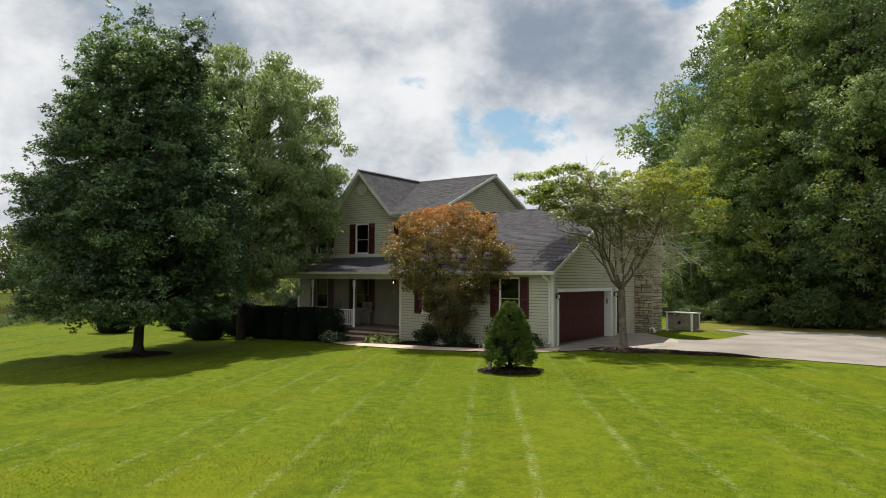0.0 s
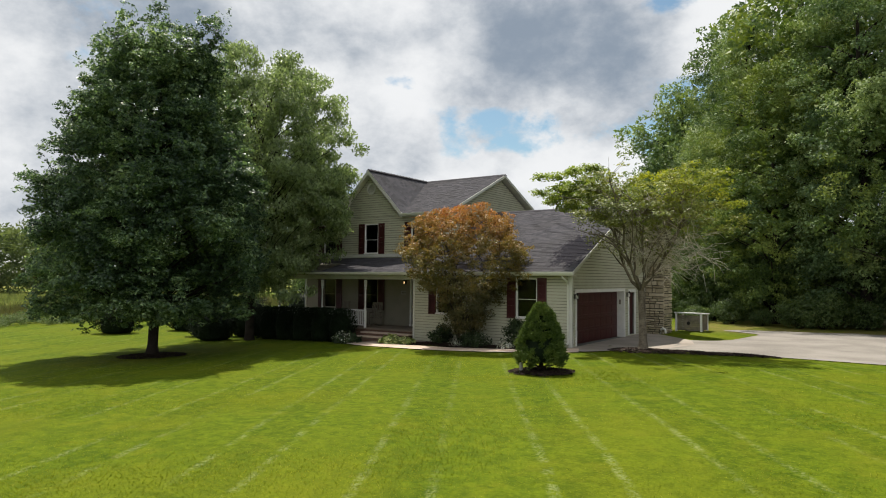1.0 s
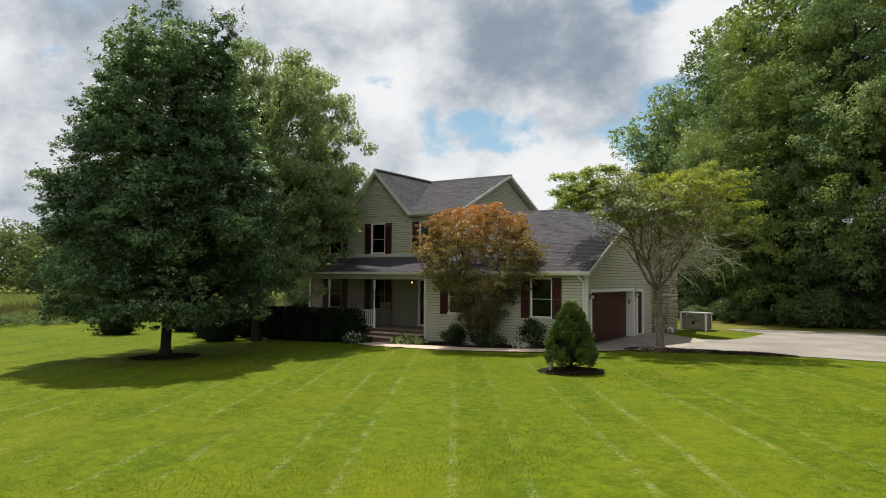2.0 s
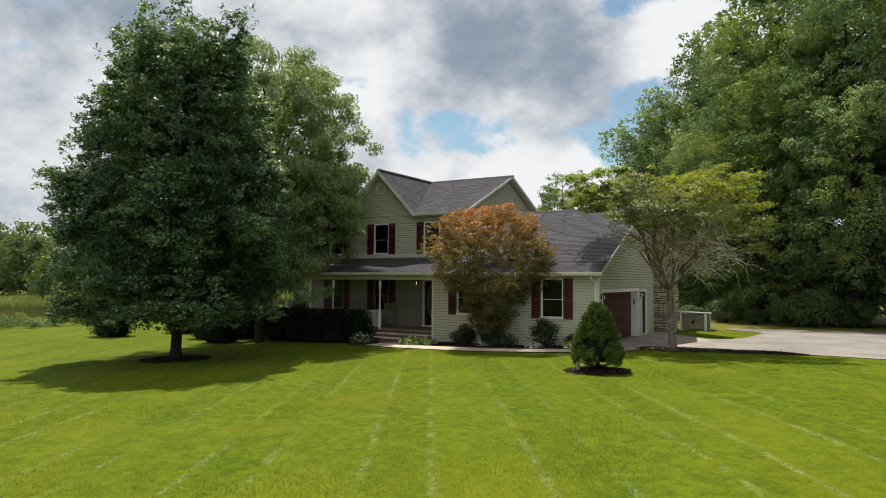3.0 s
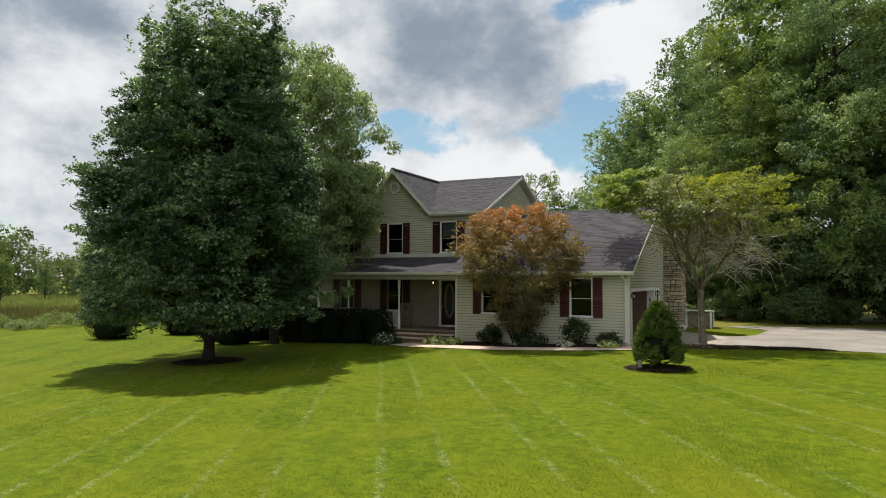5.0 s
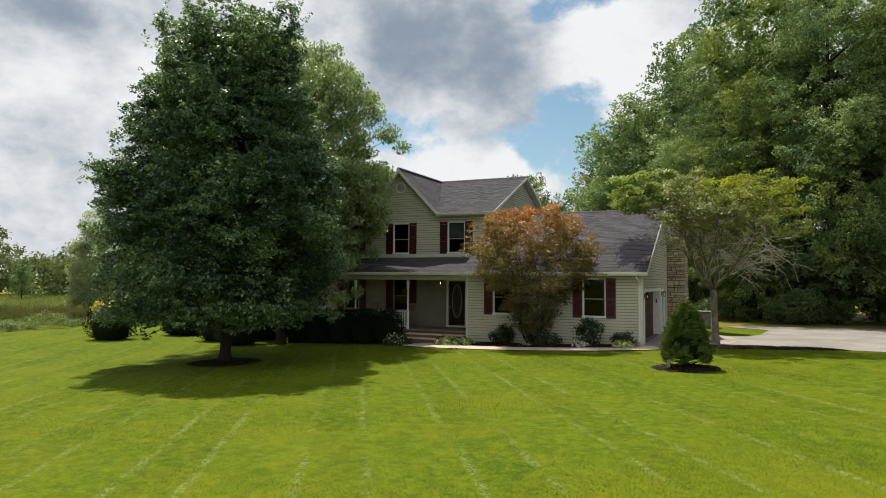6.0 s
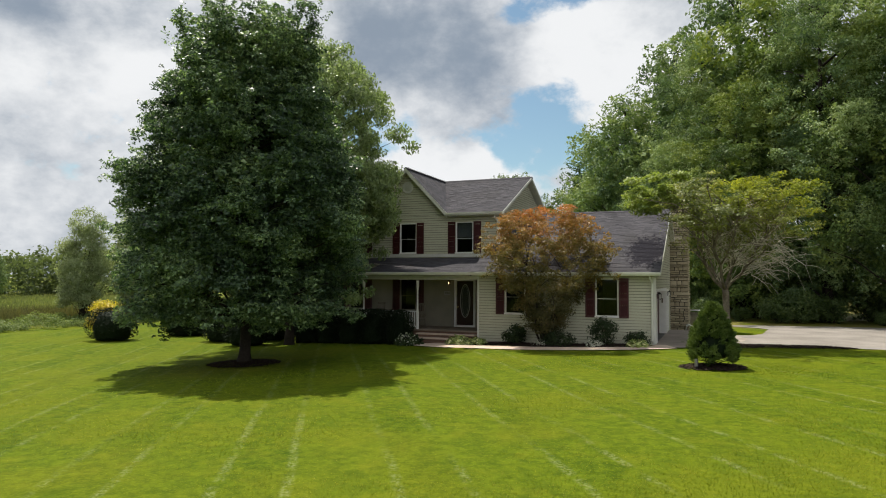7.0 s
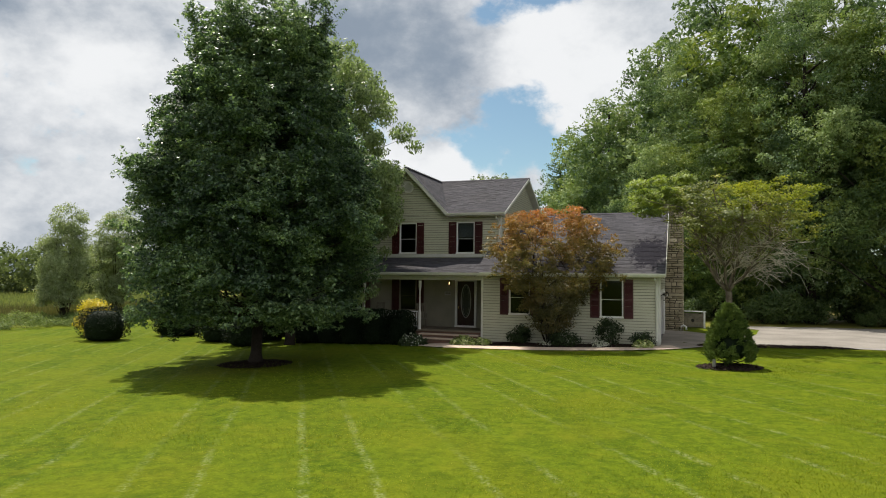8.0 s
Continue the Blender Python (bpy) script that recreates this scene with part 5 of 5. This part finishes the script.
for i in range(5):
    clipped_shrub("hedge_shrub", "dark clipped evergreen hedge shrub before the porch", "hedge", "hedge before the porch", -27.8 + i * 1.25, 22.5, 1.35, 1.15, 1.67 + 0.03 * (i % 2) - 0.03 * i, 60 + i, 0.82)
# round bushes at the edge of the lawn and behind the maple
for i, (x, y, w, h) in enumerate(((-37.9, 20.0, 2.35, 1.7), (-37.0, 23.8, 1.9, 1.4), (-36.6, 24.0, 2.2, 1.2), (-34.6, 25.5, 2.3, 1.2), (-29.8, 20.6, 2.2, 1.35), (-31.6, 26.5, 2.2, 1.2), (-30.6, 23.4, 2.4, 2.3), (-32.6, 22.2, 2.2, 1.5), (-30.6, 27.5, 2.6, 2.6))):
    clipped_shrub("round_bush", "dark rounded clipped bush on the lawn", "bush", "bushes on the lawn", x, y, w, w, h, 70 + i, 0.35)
shrub("golden_bush", (-40.3, 21.6), (1.6, 1.5, 2.0), 5000, LEAF_GOLD, 0.09, "bright yellow-leaved bush among dark bushes", 80, 0.0, "bush")
shrub("yew_shrub", (-17.3, 22.95), (0.95, 0.7, 0.85), 2200, LEAF_YEW, 0.075, "dark evergreen shrub under a front window", 81, clumps=26)
shrub("yew_shrub", (-13.4, 22.75), (1.05, 0.8, 1.1), 2400, LEAF_YEW, 0.075, "green evergreen shrub under a front window", 82, clumps=26)
shrub("low_shrub", (-12.1, 22.9), (0.9, 0.7, 0.6), 1500, LEAF_YEW, 0.07, "low dark green shrub at the garage corner", 83)
shrub("flowering_plant", (-13.7, 22.35), (0.6, 0.35, 0.25), 350, LEAF_FLOWER, 0.07, "low plant with small white flowers", 84, category="plant")
shrub("flowering_plant", (-16.0, 22.3), (0.5, 0.3, 0.2), 200, LEAF_FLOWER, 0.06, "low plant with small white flowers", 85, category="plant")
shrub("fern", (-15.2, 22.4), (1.3, 0.8, 0.6), 1500, LEAF_YEW, 0.08, "dark low growth under the copper tree", 86, category="plant")


def hosta(at, r, seed, label, mat=None):
    """A mound of broad arching leaves."""
    rng = np.random.default_rng(seed)
    t = thing("hosta", (0, 0, 0), label, "plant", "hostas by the walk")
    n = 300
    d = unit(rng.normal(0, 1, (n, 3)) * np.array((1, 1, 0.8)))
    d[:, 2] = np.abs(d[:, 2])
    c = d * np.array((r, r, r * 0.62)) * rng.uniform(0.55, 1.0, (n, 1)) + np.array((0, 0, 0.05))
    q = leaf_quads(rng, c, d, r * 0.30, droop=0.5, up=0.5, wild=0.5, slim=0.33)
    part("stems", Build().tube([(0, 0, -0.05), (0, 0, r * 0.3)], [r * 0.25, r * 0.12], 8).mesh("stems", LEAF_YEW), t)
    part("foliage", quads("foliage", q, mat or LEAF_HOSTA), t, "", "stuff")
    t.matrix_basis = pose(at[0], at[1], ground_z(*at))


hosta((-22.0, 22.1), 0.72, 1, "dark broad-leaved hosta by the steps", LEAF_YEW)
shrub("flowering_plant", (-21.9, 21.75), (0.9, 0.5, 0.55), 130, LEAF_FLOWER, 0.08, "small white flowers over dark leaves by the steps", 87, category="plant")
hosta((-19.75, 22.55), 0.62, 2, "pale variegated hosta beside the walk")
hosta((-18.9, 22.55), 0.48, 3, "pale variegated hosta beside the walk")
hosta((-12.05, 22.45), 0.48, 4, "pale variegated hosta at the garage corner")


# woodland behind the drive and the house
def wood_tree(seed, h, spread, leaves, leaf, low, mat, trunk_mat=None):
    rng = np.random.default_rng(seed)
    c = crown_points(rng, 130, lambda u: max(0.2, min(1, (u + 0.12) / 0.35) * (1 - max(u - 0.45, 0) / 0.62) ** 0.5), low, h - 0.7, 0.45, 0.22) * np.array((spread, spread, 1))
    q = tufted(rng, c, rng.uniform(0.9, 1.8, len(c)), 16, 0.34, leaves, leaf, flat_by=0.95, bias=0.15, droop=0.5, up=0.5, slim=0.32, tri=True)
    b = Build()
    b.tube([(0, 0, -0.4), (0, 0, 0.3), (0.1, 0, 3), (0.15, 0.1, h * 0.4), (0.1, 0.2, h * 0.7), (0, 0.2, h * 0.95)], [0.5, 0.36, 0.3, 0.22, 0.13, 0.03], 8)
    for i in range(0, len(c), 3):
        e = c[i]
        z = max(e[2] - 0.6 * math.hypot(e[0], e[1]), low * 0.7)
        bough(rng, b, (0.12, 0.08, min(z, h * 0.88)), e, 0.10, 0.015, 0.3, 4, 4)
    t = thing("woodland_tree", (0, 0, -50), "tall full-leaved green woodland tree", "tree", "trees of the wood")
    part("trunk", b.mesh("trunk", trunk_mat or BARK, True), t).matrix_parent_inverse = Matrix()
    part("crown", quads("crown", q, mat), t, "thick green foliage", "stuff").matrix_parent_inverse = Matrix()
    return t


oak_a = wood_tree(101, 21.0, 5.6, 98000, 0.155, 1.2, LEAF_OAK)
oak_b = wood_tree(102, 23.5, 5.0, 94000, 0.155, 1.6, LEAF_DEEP)
oak_c = wood_tree(103, 18.0, 5.4, 84000, 0.155, 1.2, LEAF_DEEP)
back_a = wood_tree(104, 21.0, 5.6, 23000, 0.29, 2.2, LEAF_OAK)
back_b = wood_tree(105, 23.5, 5.0, 23000, 0.29, 4.0, LEAF_DEEP)
back_c = wood_tree(106, 18.0, 4.4, 34000, 0.25, 1.8, LEAF_DEEP)
# the front row along the drive: source, place, size and turn
front_row = [
    (oak_a, -7.5, 45.5, 0.82, 10), (oak_b, -2.5, 44.0, 0.95, 80), (oak_a, 2.5, 43.0, 1.0, 200), (oak_c, 7.5, 41.0, 1.05, 30), (oak_b, 12.5, 39.5, 1.0, 150), (oak_a, 18.5, 37.0, 1.0, 300), (back_b, 25.0, 34.5, 1.1, 75),
]
# the second and third rows
back_rows = [
    (oak_b, -10.0, 52.0, 0.95, 40), (back_a, -4.5, 51.0, 1.22, 120), (back_b, 1.0, 50.5, 1.10, 250), (back_b, 6.5, 49.0, 0.98, 310), (back_a, 12.5, 47.0, 1.05, 10), (back_b, 19.0, 45.0, 1.0, 95),
    (back_b, -12.5, 61.0, 1.13, 65), (back_b, -7.0, 58.5, 1.25, 200),
]
# the edge that runs back behind the house
far_edge = [
    (back_c, -17.4, 62.0, 1.17, 15), (back_c, -18.6, 70.0, 1.15, 100), (back_c, -22.4, 79.0, 1.18, 220), (back_a, -29.5, 75.0, 0.66, 230), (back_b, -14.0, 70.0, 1.0, 290), (oak_c, -12.0, 50.5, 0.72, 160),
    (back_a, -38.0, 90.0, 0.92, 40), (back_a, -46.0, 102.0, 0.66, 170), (back_b, -55.0, 110.0, 0.62, 210), (back_b, -34.0, 96.0, 0.62, 20),
]
# smaller trees past the far end of the house, and single trees out in the meadow
single_trees = [
    (back_c, -35.5, 34.0, 0.48, 70), (back_a, -40.5, 40.0, 0.46, 130), (back_c, -31.8, 31.5, 0.34, 200),
    (back_a, -96.5, 47.4, 0.30, 20), (back_b, -104.0, 58.0, 0.26, 80),
]
for src, x, y, k, turn in (*front_row, *back_rows, *far_edge, *single_trees):
    o = copy_thing(src, pose(x, y, ground_z(x, y), 0, 0, turn) @ Matrix.Diagonal((k, k, k, 1)))
for src in (oak_a, oak_b, oak_c, back_a, back_b, back_c):
    for o in (*src.children, src):
        bpy.data.objects.remove(o)

# undergrowth along the edge of the wood
under = shrub("undergrowth_shrub", (0, 0), (3.4, 2.6, 2.6), 4000, LEAF_UNDER, 0.15, "dense green undergrowth at the edge of the wood", 201, clumps=60, tri=True)
tagged(under, group="undergrowth of the wood")
rng = random.Random(9)
edge = smooth_line([(-24, 62), (-15, 49), (-11, 43.5), (-6.0, 41.3), (0, 41.6), (6, 39.3), (12, 37.5), (20, 34.5), (30, 31)], 3)
for i, (x, y) in enumerate(edge):
    k = rng.uniform(0.40, 0.95)
    copy_thing(under, pose(x + rng.uniform(-0.5, 0.5), y + rng.uniform(0, 1.4), ground_z(x, y), 0, 0, rng.uniform(0, 360)) @ Matrix.Diagonal((k, k, k * rng.uniform(0.8, 1.2), 1)))
    copy_thing(under, pose(x + rng.uniform(-1, 1), y + 3.6 + rng.uniform(0, 1.4), ground_z(x, y), 0, 0, rng.uniform(0, 360)) @ Matrix.Diagonal((k * 1.7, k * 1.7, k * 2.4, 1)))
for i in range(16):
    x = -17.0 + i * 2.9
    copy_thing(under, pose(x, 54.5 - 0.42 * (x + 17.0) + rng.uniform(-1, 1), ground_z(x, 50), 0, 0, rng.uniform(0, 360)) @ Matrix.Diagonal((1.6, 1.6, rng.uniform(1.9, 2.6), 1)))
for o in (*under.children, under):
    bpy.data.objects.remove(o)


# pale willow and the far tree line past the meadow
def willow(at, k, seed):
    rng = np.random.default_rng(seed)
    c = crown_points(rng, 150, lambda u: max(0.3, math.sin(math.pi * (0.18 + 0.72 * u)) ** 0.6), 1.6, 9.6, 0.2, 0.08) * np.array((2.1, 2.1, 1))
    q = clumps_to_leaves(rng, c, rng.uniform(0.5, 0.9, len(c)), (0, 0, 4), 24000, 0.20, droop=0.5, up=0.5, slim=0.2)
    b = Build()
    for i in range(0, 90, 3):
        bough(rng, b, (rng.normal(0, 0.2), rng.normal(0, 0.2), -0.1), c[i], 0.035, 0.010, 0.0, 5, 5)
    t = thing("willow_tree", (0, 0, 0), "pale silvery-green willow by the meadow", "tree")
    tree_parts(t, b.mesh("trunk", BARK, True), quads("crown", q, LEAF_PALE), "pale feathery foliage")
    t.matrix_basis = pose(*at, ground_z(*at)) @ Matrix.Diagonal((k, k, k, 1))


willow((-52.3, 29.9), 0.84, 301)
willow((-52.0, 34.4), 0.86, 302)


def far_line():
    """A wood on the skyline beyond the meadow: many crowns in one object."""
    rng = np.random.default_rng(311)
    cs, rs = [], []
    for i in range(150):
        az = rng.uniform(24, 100)
        d = rng.uniform(125, 150)
        x, y = -8 - d * math.sin(radians(az)), d * math.cos(radians(az))
        h = rng.uniform(10.5, 14) if az > 59 else rng.uniform(6.5, 9.5)
        for _ in range(26):
            u = rng.random() * 0.96
            a = rng.random() * 6.283
            r = 3.6 * math.sin(math.pi * (0.15 + 0.75 * u))
            cs.append((x + r * math.cos(a), y + r * math.sin(a), -0.8 + h * (0.08 + 0.9 * u)))
            rs.append(rng.uniform(1.1, 1.9))
    q = clumps_to_leaves(rng, np.array(cs), np.array(rs), (-8, 0, 0), 95000, 0.64, droop=0.3, up=0.5, slim=0.3, tri=True)
    lone("far_wood", quads("far_wood", q, LEAF_FAR), "distant green tree line beyond the meadow", "woods", "stuff")


far_line()


# tall meadow grass past the lawn
def blades(rng, x, y, h, w, lean=0.35):
    n = len(x)
    z = np.array([ground_z(a, b) for a, b in zip(x, y)]) - 0.02
    base = np.stack((x, y, z), axis=1)
    a = rng.random(n) * 6.283
    side = np.stack((np.cos(a), np.sin(a), np.zeros(n)), axis=1) * (w * (0.6 + 0.8 * rng.random(n)))[:, None]
    tip = base + np.stack((rng.normal(0, lean, n) * h, rng.normal(0, lean, n) * h, h), axis=1)
    return np.stack((base - side, base + side, tip), axis=1)


def meadow():
    """A brownish belt of tall growth behind the weeds, then lower, paler field grass."""
    rng = np.random.default_rng(321)
    for n, d0, d1, low, high, w, mat, name, label in ((62000, 4.0, 17.0, 0.5, 1.15, 0.022, REED, "meadow_grass", "tall brownish green growth past the lawn"),
                                                      (34000, 17.0, 80.0, 0.25, 0.6, 0.07, SWARD, "field_grass", "low pale green field grass")):
        d = d0 + (d1 - d0) * rng.random(n)
        s = rng.uniform(-12, 60, n)
        x, y = -47.0 - 0.02 * s - d, 21.0 + s
        h = rng.uniform(low, high, n) * (0.8 + 0.35 * np.sin(x * 0.9 + 2 * np.sin(y * 0.5)))
        lone(name, quads(name, blades(rng, x, y, h, w + 0.0008 * d, 0.25), mat), label, "grass", "stuff")


meadow()


def weeds():
    """Pale leafy weeds along the edge of the meadow."""
    rng = np.random.default_rng(325)
    n = 1500
    s = rng.uniform(-10, 45, n)
    d = 5.5 * rng.random(n)
    x, y = -47.0 - 0.02 * s - d, 21.0 + s
    z = np.array([ground_z(a, b) for a, b in zip(x, y)]) + rng.uniform(0.05, 0.75, n) * (0.75 + 0.25 * np.sin(1.3 * y + x))
    q = clumps_to_leaves(rng, np.stack((x, y, z), axis=1), rng.uniform(0.2, 0.5, n), (-50, 20, -3), 90000, 0.10, droop=0.3, up=0.6, tri=True)
    lone("meadow_weeds", quads("meadow_weeds", q, LEAF_WEED), "pale leafy weeds at the edge of the meadow", "weeds", "stuff")


weeds()


def lawn_blades():
    """Single blades over the part of the lawn that the camera passes nearest, thinning out with distance."""
    rng = np.random.default_rng(331)
    n = 190000
    s = rng.random(n)
    cx, cy = 0.5 - 11.0 * s, -0.2 - 5.6 * s
    a = np.radians(rng.uniform(-24, 74, n))
    d = 5.5 + 20.0 * rng.random(n) ** 1.35
    x, y = cx - d * np.sin(a), cy + d * np.cos(a)
    keep = (y < 20.0) & (x < 6)
    x, y, d = x[keep], y[keep], d[keep]
    h = rng.uniform(0.018, 0.042, len(x))
    lone("grass", quads("grass", blades(rng, x, y, h, 0.006 + 0.0004 * d, 0.7), BLADE), "short mown grass blades", "grass", "stuff")


lawn_blades()

# ---- small things ----
lamp_bulb, ln, lb = material("lamp_bulb", 0.4)
lb.inputs["Emission Color"].default_value = (1.0, 0.62, 0.26, 1)
lb.inputs["Emission Strength"].default_value = 2.2


def wall_lantern(at, face, lit, label):
    """A small black carriage lantern with a glass chimney."""
    x, y, z = at
    t = thing("wall_lantern", at, label, "lamp")
    o = Vector((0, -1, 0)) if face == "f" else Vector((1, 0, 0))
    p = Vector(at)
    part("back_plate", Build().box(x - 0.05 if face == "f" else x, x + 0.05 if face == "f" else x + 0.02, y - 0.02 if face == "f" else y - 0.05, y if face == "f" else y + 0.05, z - 0.10, z + 0.10).mesh("back_plate", IRON), t)
    c = p + o * 0.13
    part("arm", Build().tube([p + Vector((0, 0, 0.05)), c + Vector((0, 0, 0.16)), c + Vector((0, 0, 0.12))], [0.012] * 3, 6).mesh("arm", IRON), t)
    part("cap", Build().tube([c + Vector((0, 0, 0.07)), c + Vector((0, 0, 0.13))], [0.085, 0.02], 8).mesh("cap", IRON), t)
    part("base", Build().tube([c + Vector((0, 0, -0.14)), c + Vector((0, 0, -0.11))], [0.03, 0.06], 8).mesh("base", IRON), t)
    part("bulb", Build().tube([c + Vector((0, 0, -0.08)), c + Vector((0, 0, -0.02)), c + Vector((0, 0, 0.04))], [0.014, 0.024, 0.012], 10).mesh("bulb", lamp_bulb if lit else WHITE, True), t, "glowing bulb" if lit else "")
    for k in range(4):
        w = math.pi / 4 + k * math.pi / 2
        e = Vector((math.cos(w), math.sin(w), 0)) * 0.06
        part("bar", Build().tube([c + e + Vector((0, 0, -0.11)), c + e * 1.15 + Vector((0, 0, 0.08))], [0.006] * 2, 5).mesh("bar", IRON), t)


wall_lantern((-21.58, 25.955, 2.42), "f", True, "lit black wall lantern beside the front door")
wall_lantern((-11.39, 23.70, 1.95), "r", False, "black wall lantern beside the garage door")
wall_lantern((-11.39, 29.70, 1.95), "r", False, "black wall lantern between the garage and side doors")

plaque = thing("wall_plaque", (-21.70, 25.95, 1.88), "small pale plaque on the porch wall", "sign")
part("plate", Build().box(-21.86, -21.54, 25.93, 25.955, 1.80, 1.98).mesh("plate", LEAD, bevel=0.01), plaque)
for k in range(3):
    part("bar", Build().box(-21.80 + k * 0.09, -21.74 + k * 0.09, 25.924, 25.931, 1.85, 1.93).mesh("bar", WEATHERED), plaque)


def porch_chair(at, turn):
    """A dark wooden porch rocker with slatted back."""
    t = thing("porch_chair", (0, 0, 0), "dark wooden rocking chair on the porch", "chair", "porch chairs")
    part("seat", Build().box(-0.27, 0.27, -0.25, 0.25, 0.40, 0.44).mesh("seat", WEATHERED, bevel=0.01), t)
    for x in (-0.25, 0.25):
        part("rocker", Build().tube([(x, -0.45, 0.07), (x, -0.2, 0.02), (x, 0.1, 0.01), (x, 0.5, 0.09)], [0.022] * 4, 6).mesh("rocker", WEATHERED), t)
        part("leg", Build().tube([(x, -0.22, 0.02), (x, -0.22, 0.66)], [0.022] * 2, 6).mesh("leg", WEATHERED), t)
        part("leg", Build().tube([(x, 0.22, 0.02), (x, 0.24, 0.45), (x, 0.40, 1.15)], [0.022] * 3, 6).mesh("leg", WEATHERED), t)
        part("arm", Build().box(x - 0.04, x + 0.04, -0.28, 0.30, 0.65, 0.68).mesh("arm", WEATHERED, bevel=0.008), t)
    part("top_rail", Build().box(-0.27, 0.27, 0.38, 0.41, 1.05, 1.17).mesh("top_rail", WEATHERED, bevel=0.01), t)
    for i in range(5):
        x = -0.18 + i * 0.09
        part("back_slat", Build().hexa([(x - 0.03, 0.24, 0.45), (x + 0.03, 0.24, 0.45), (x + 0.03, 0.26, 0.45), (x - 0.03, 0.26, 0.45), (x - 0.03, 0.38, 1.08), (x + 0.03, 0.38, 1.08), (x + 0.03, 0.40, 1.08), (x - 0.03, 0.40, 1.08)]).mesh("back_slat", WEATHERED), t)
    t.matrix_basis = pose(*at, 0, 0, turn)
    return t


porch_chair((-22.75, 25.0, 0.21), 25)
porch_chair((-25.3, 25.2, 0.21), -10)


def bin_enclosure():
    """Weathered board enclosure with white posts and a sloping white lid, behind the chimney."""
    x0, x1, y0, y1 = -10.60, -9.35, 35.0, 36.3
    t = thing("board_enclosure", (x0, y0, 0), "low weathered-board enclosure with white corner posts", "enclosure")
    for x, y in ((x0, y0), (x1, y0), (x1, y1), (x0, y1)):
        part("post", Build().box(x - 0.05, x + 0.05, y - 0.05, y + 0.05, -0.1, 0.86 + (0.06 if y == y0 else 0)).mesh("post", WHITE, bevel=0.006), t, "white corner post")
    n = 7
    for k in range(n):
        z = 0.04 + k * 0.112
        part("board", Build().box(x0 + 0.05, x1 - 0.05, y0 - 0.02, y0 + 0.01, z, z + 0.106).mesh("board", WEATHERED), t)
        part("board", Build().box(x1 - 0.01, x1 + 0.02, y0 + 0.05, y1 - 0.05, z, z + 0.106).mesh("board", WEATHERED), t)
    part("lid", Build().hexa([(x0 - 0.1, y0 - 0.1, 0.92), (x1 + 0.1, y0 - 0.1, 0.90), (x1 + 0.1, y1 + 0.1, 0.84), (x0 - 0.1, y1 + 0.1, 0.86), (x0 - 0.1, y0 - 0.1, 0.98), (x1 + 0.1, y0 - 0.1, 0.96), (x1 + 0.1, y1 + 0.1, 0.90), (x0 - 0.1, y1 + 0.1, 0.92)]).mesh("lid", WHITE, bevel=0.01), t, "white sloping lid")
    part("vent_hole", Build().tube([((x0 + x1) / 2, y0 - 0.025, 0.42), ((x0 + x1) / 2, y0 - 0.03, 0.42)], [0.09, 0.09], 12).mesh("vent_hole", IRON), t, "dark round hole")


bin_enclosure()
pipe = thing("drain_pipe", (-10.55, 32.3, 0), "white plastic drain elbow at the chimney foot", "pipe")
part("elbow", Build().tube([(-10.62, 32.32, 0.02), (-10.58, 32.28, 0.22), (-10.48, 32.24, 0.28), (-10.36, 32.2, 0.22), (-10.33, 32.19, 0.05)], [0.055] * 5, 10).mesh("elbow", WHITE, True), pipe)


def litter_and_sun_flecks():
    """Dry leaves lying on the shaded end of the porch roof; their pale spots also imitate dappled sun."""
    rng = np.random.default_rng(341)
    # many pale leaves, so that they double as sun patches
    n = 2800
    x = -29.0 + 4.2 * rng.random(n) ** 0.8
    y = 23.15 + rng.random(n) ** 1.4 * 1.5
    z = GE - 0.02 + (y - 23.05) * (PZ - GE + 0.02) / 2.93 + 0.03
    q = leaf_quads(rng, np.stack((x, y, z), axis=1), np.tile((0, -0.25, 1.0), (n, 1)), 0.13, droop=0.0, up=1.0, wild=0.35)
    lone("leaf_litter", quads("leaf_litter", q, DRYLEAF_SUN_FLECK), "dry fallen leaves on the porch roof, also standing for sun flecks", "leaves", "stuff")


litter_and_sun_flecks()
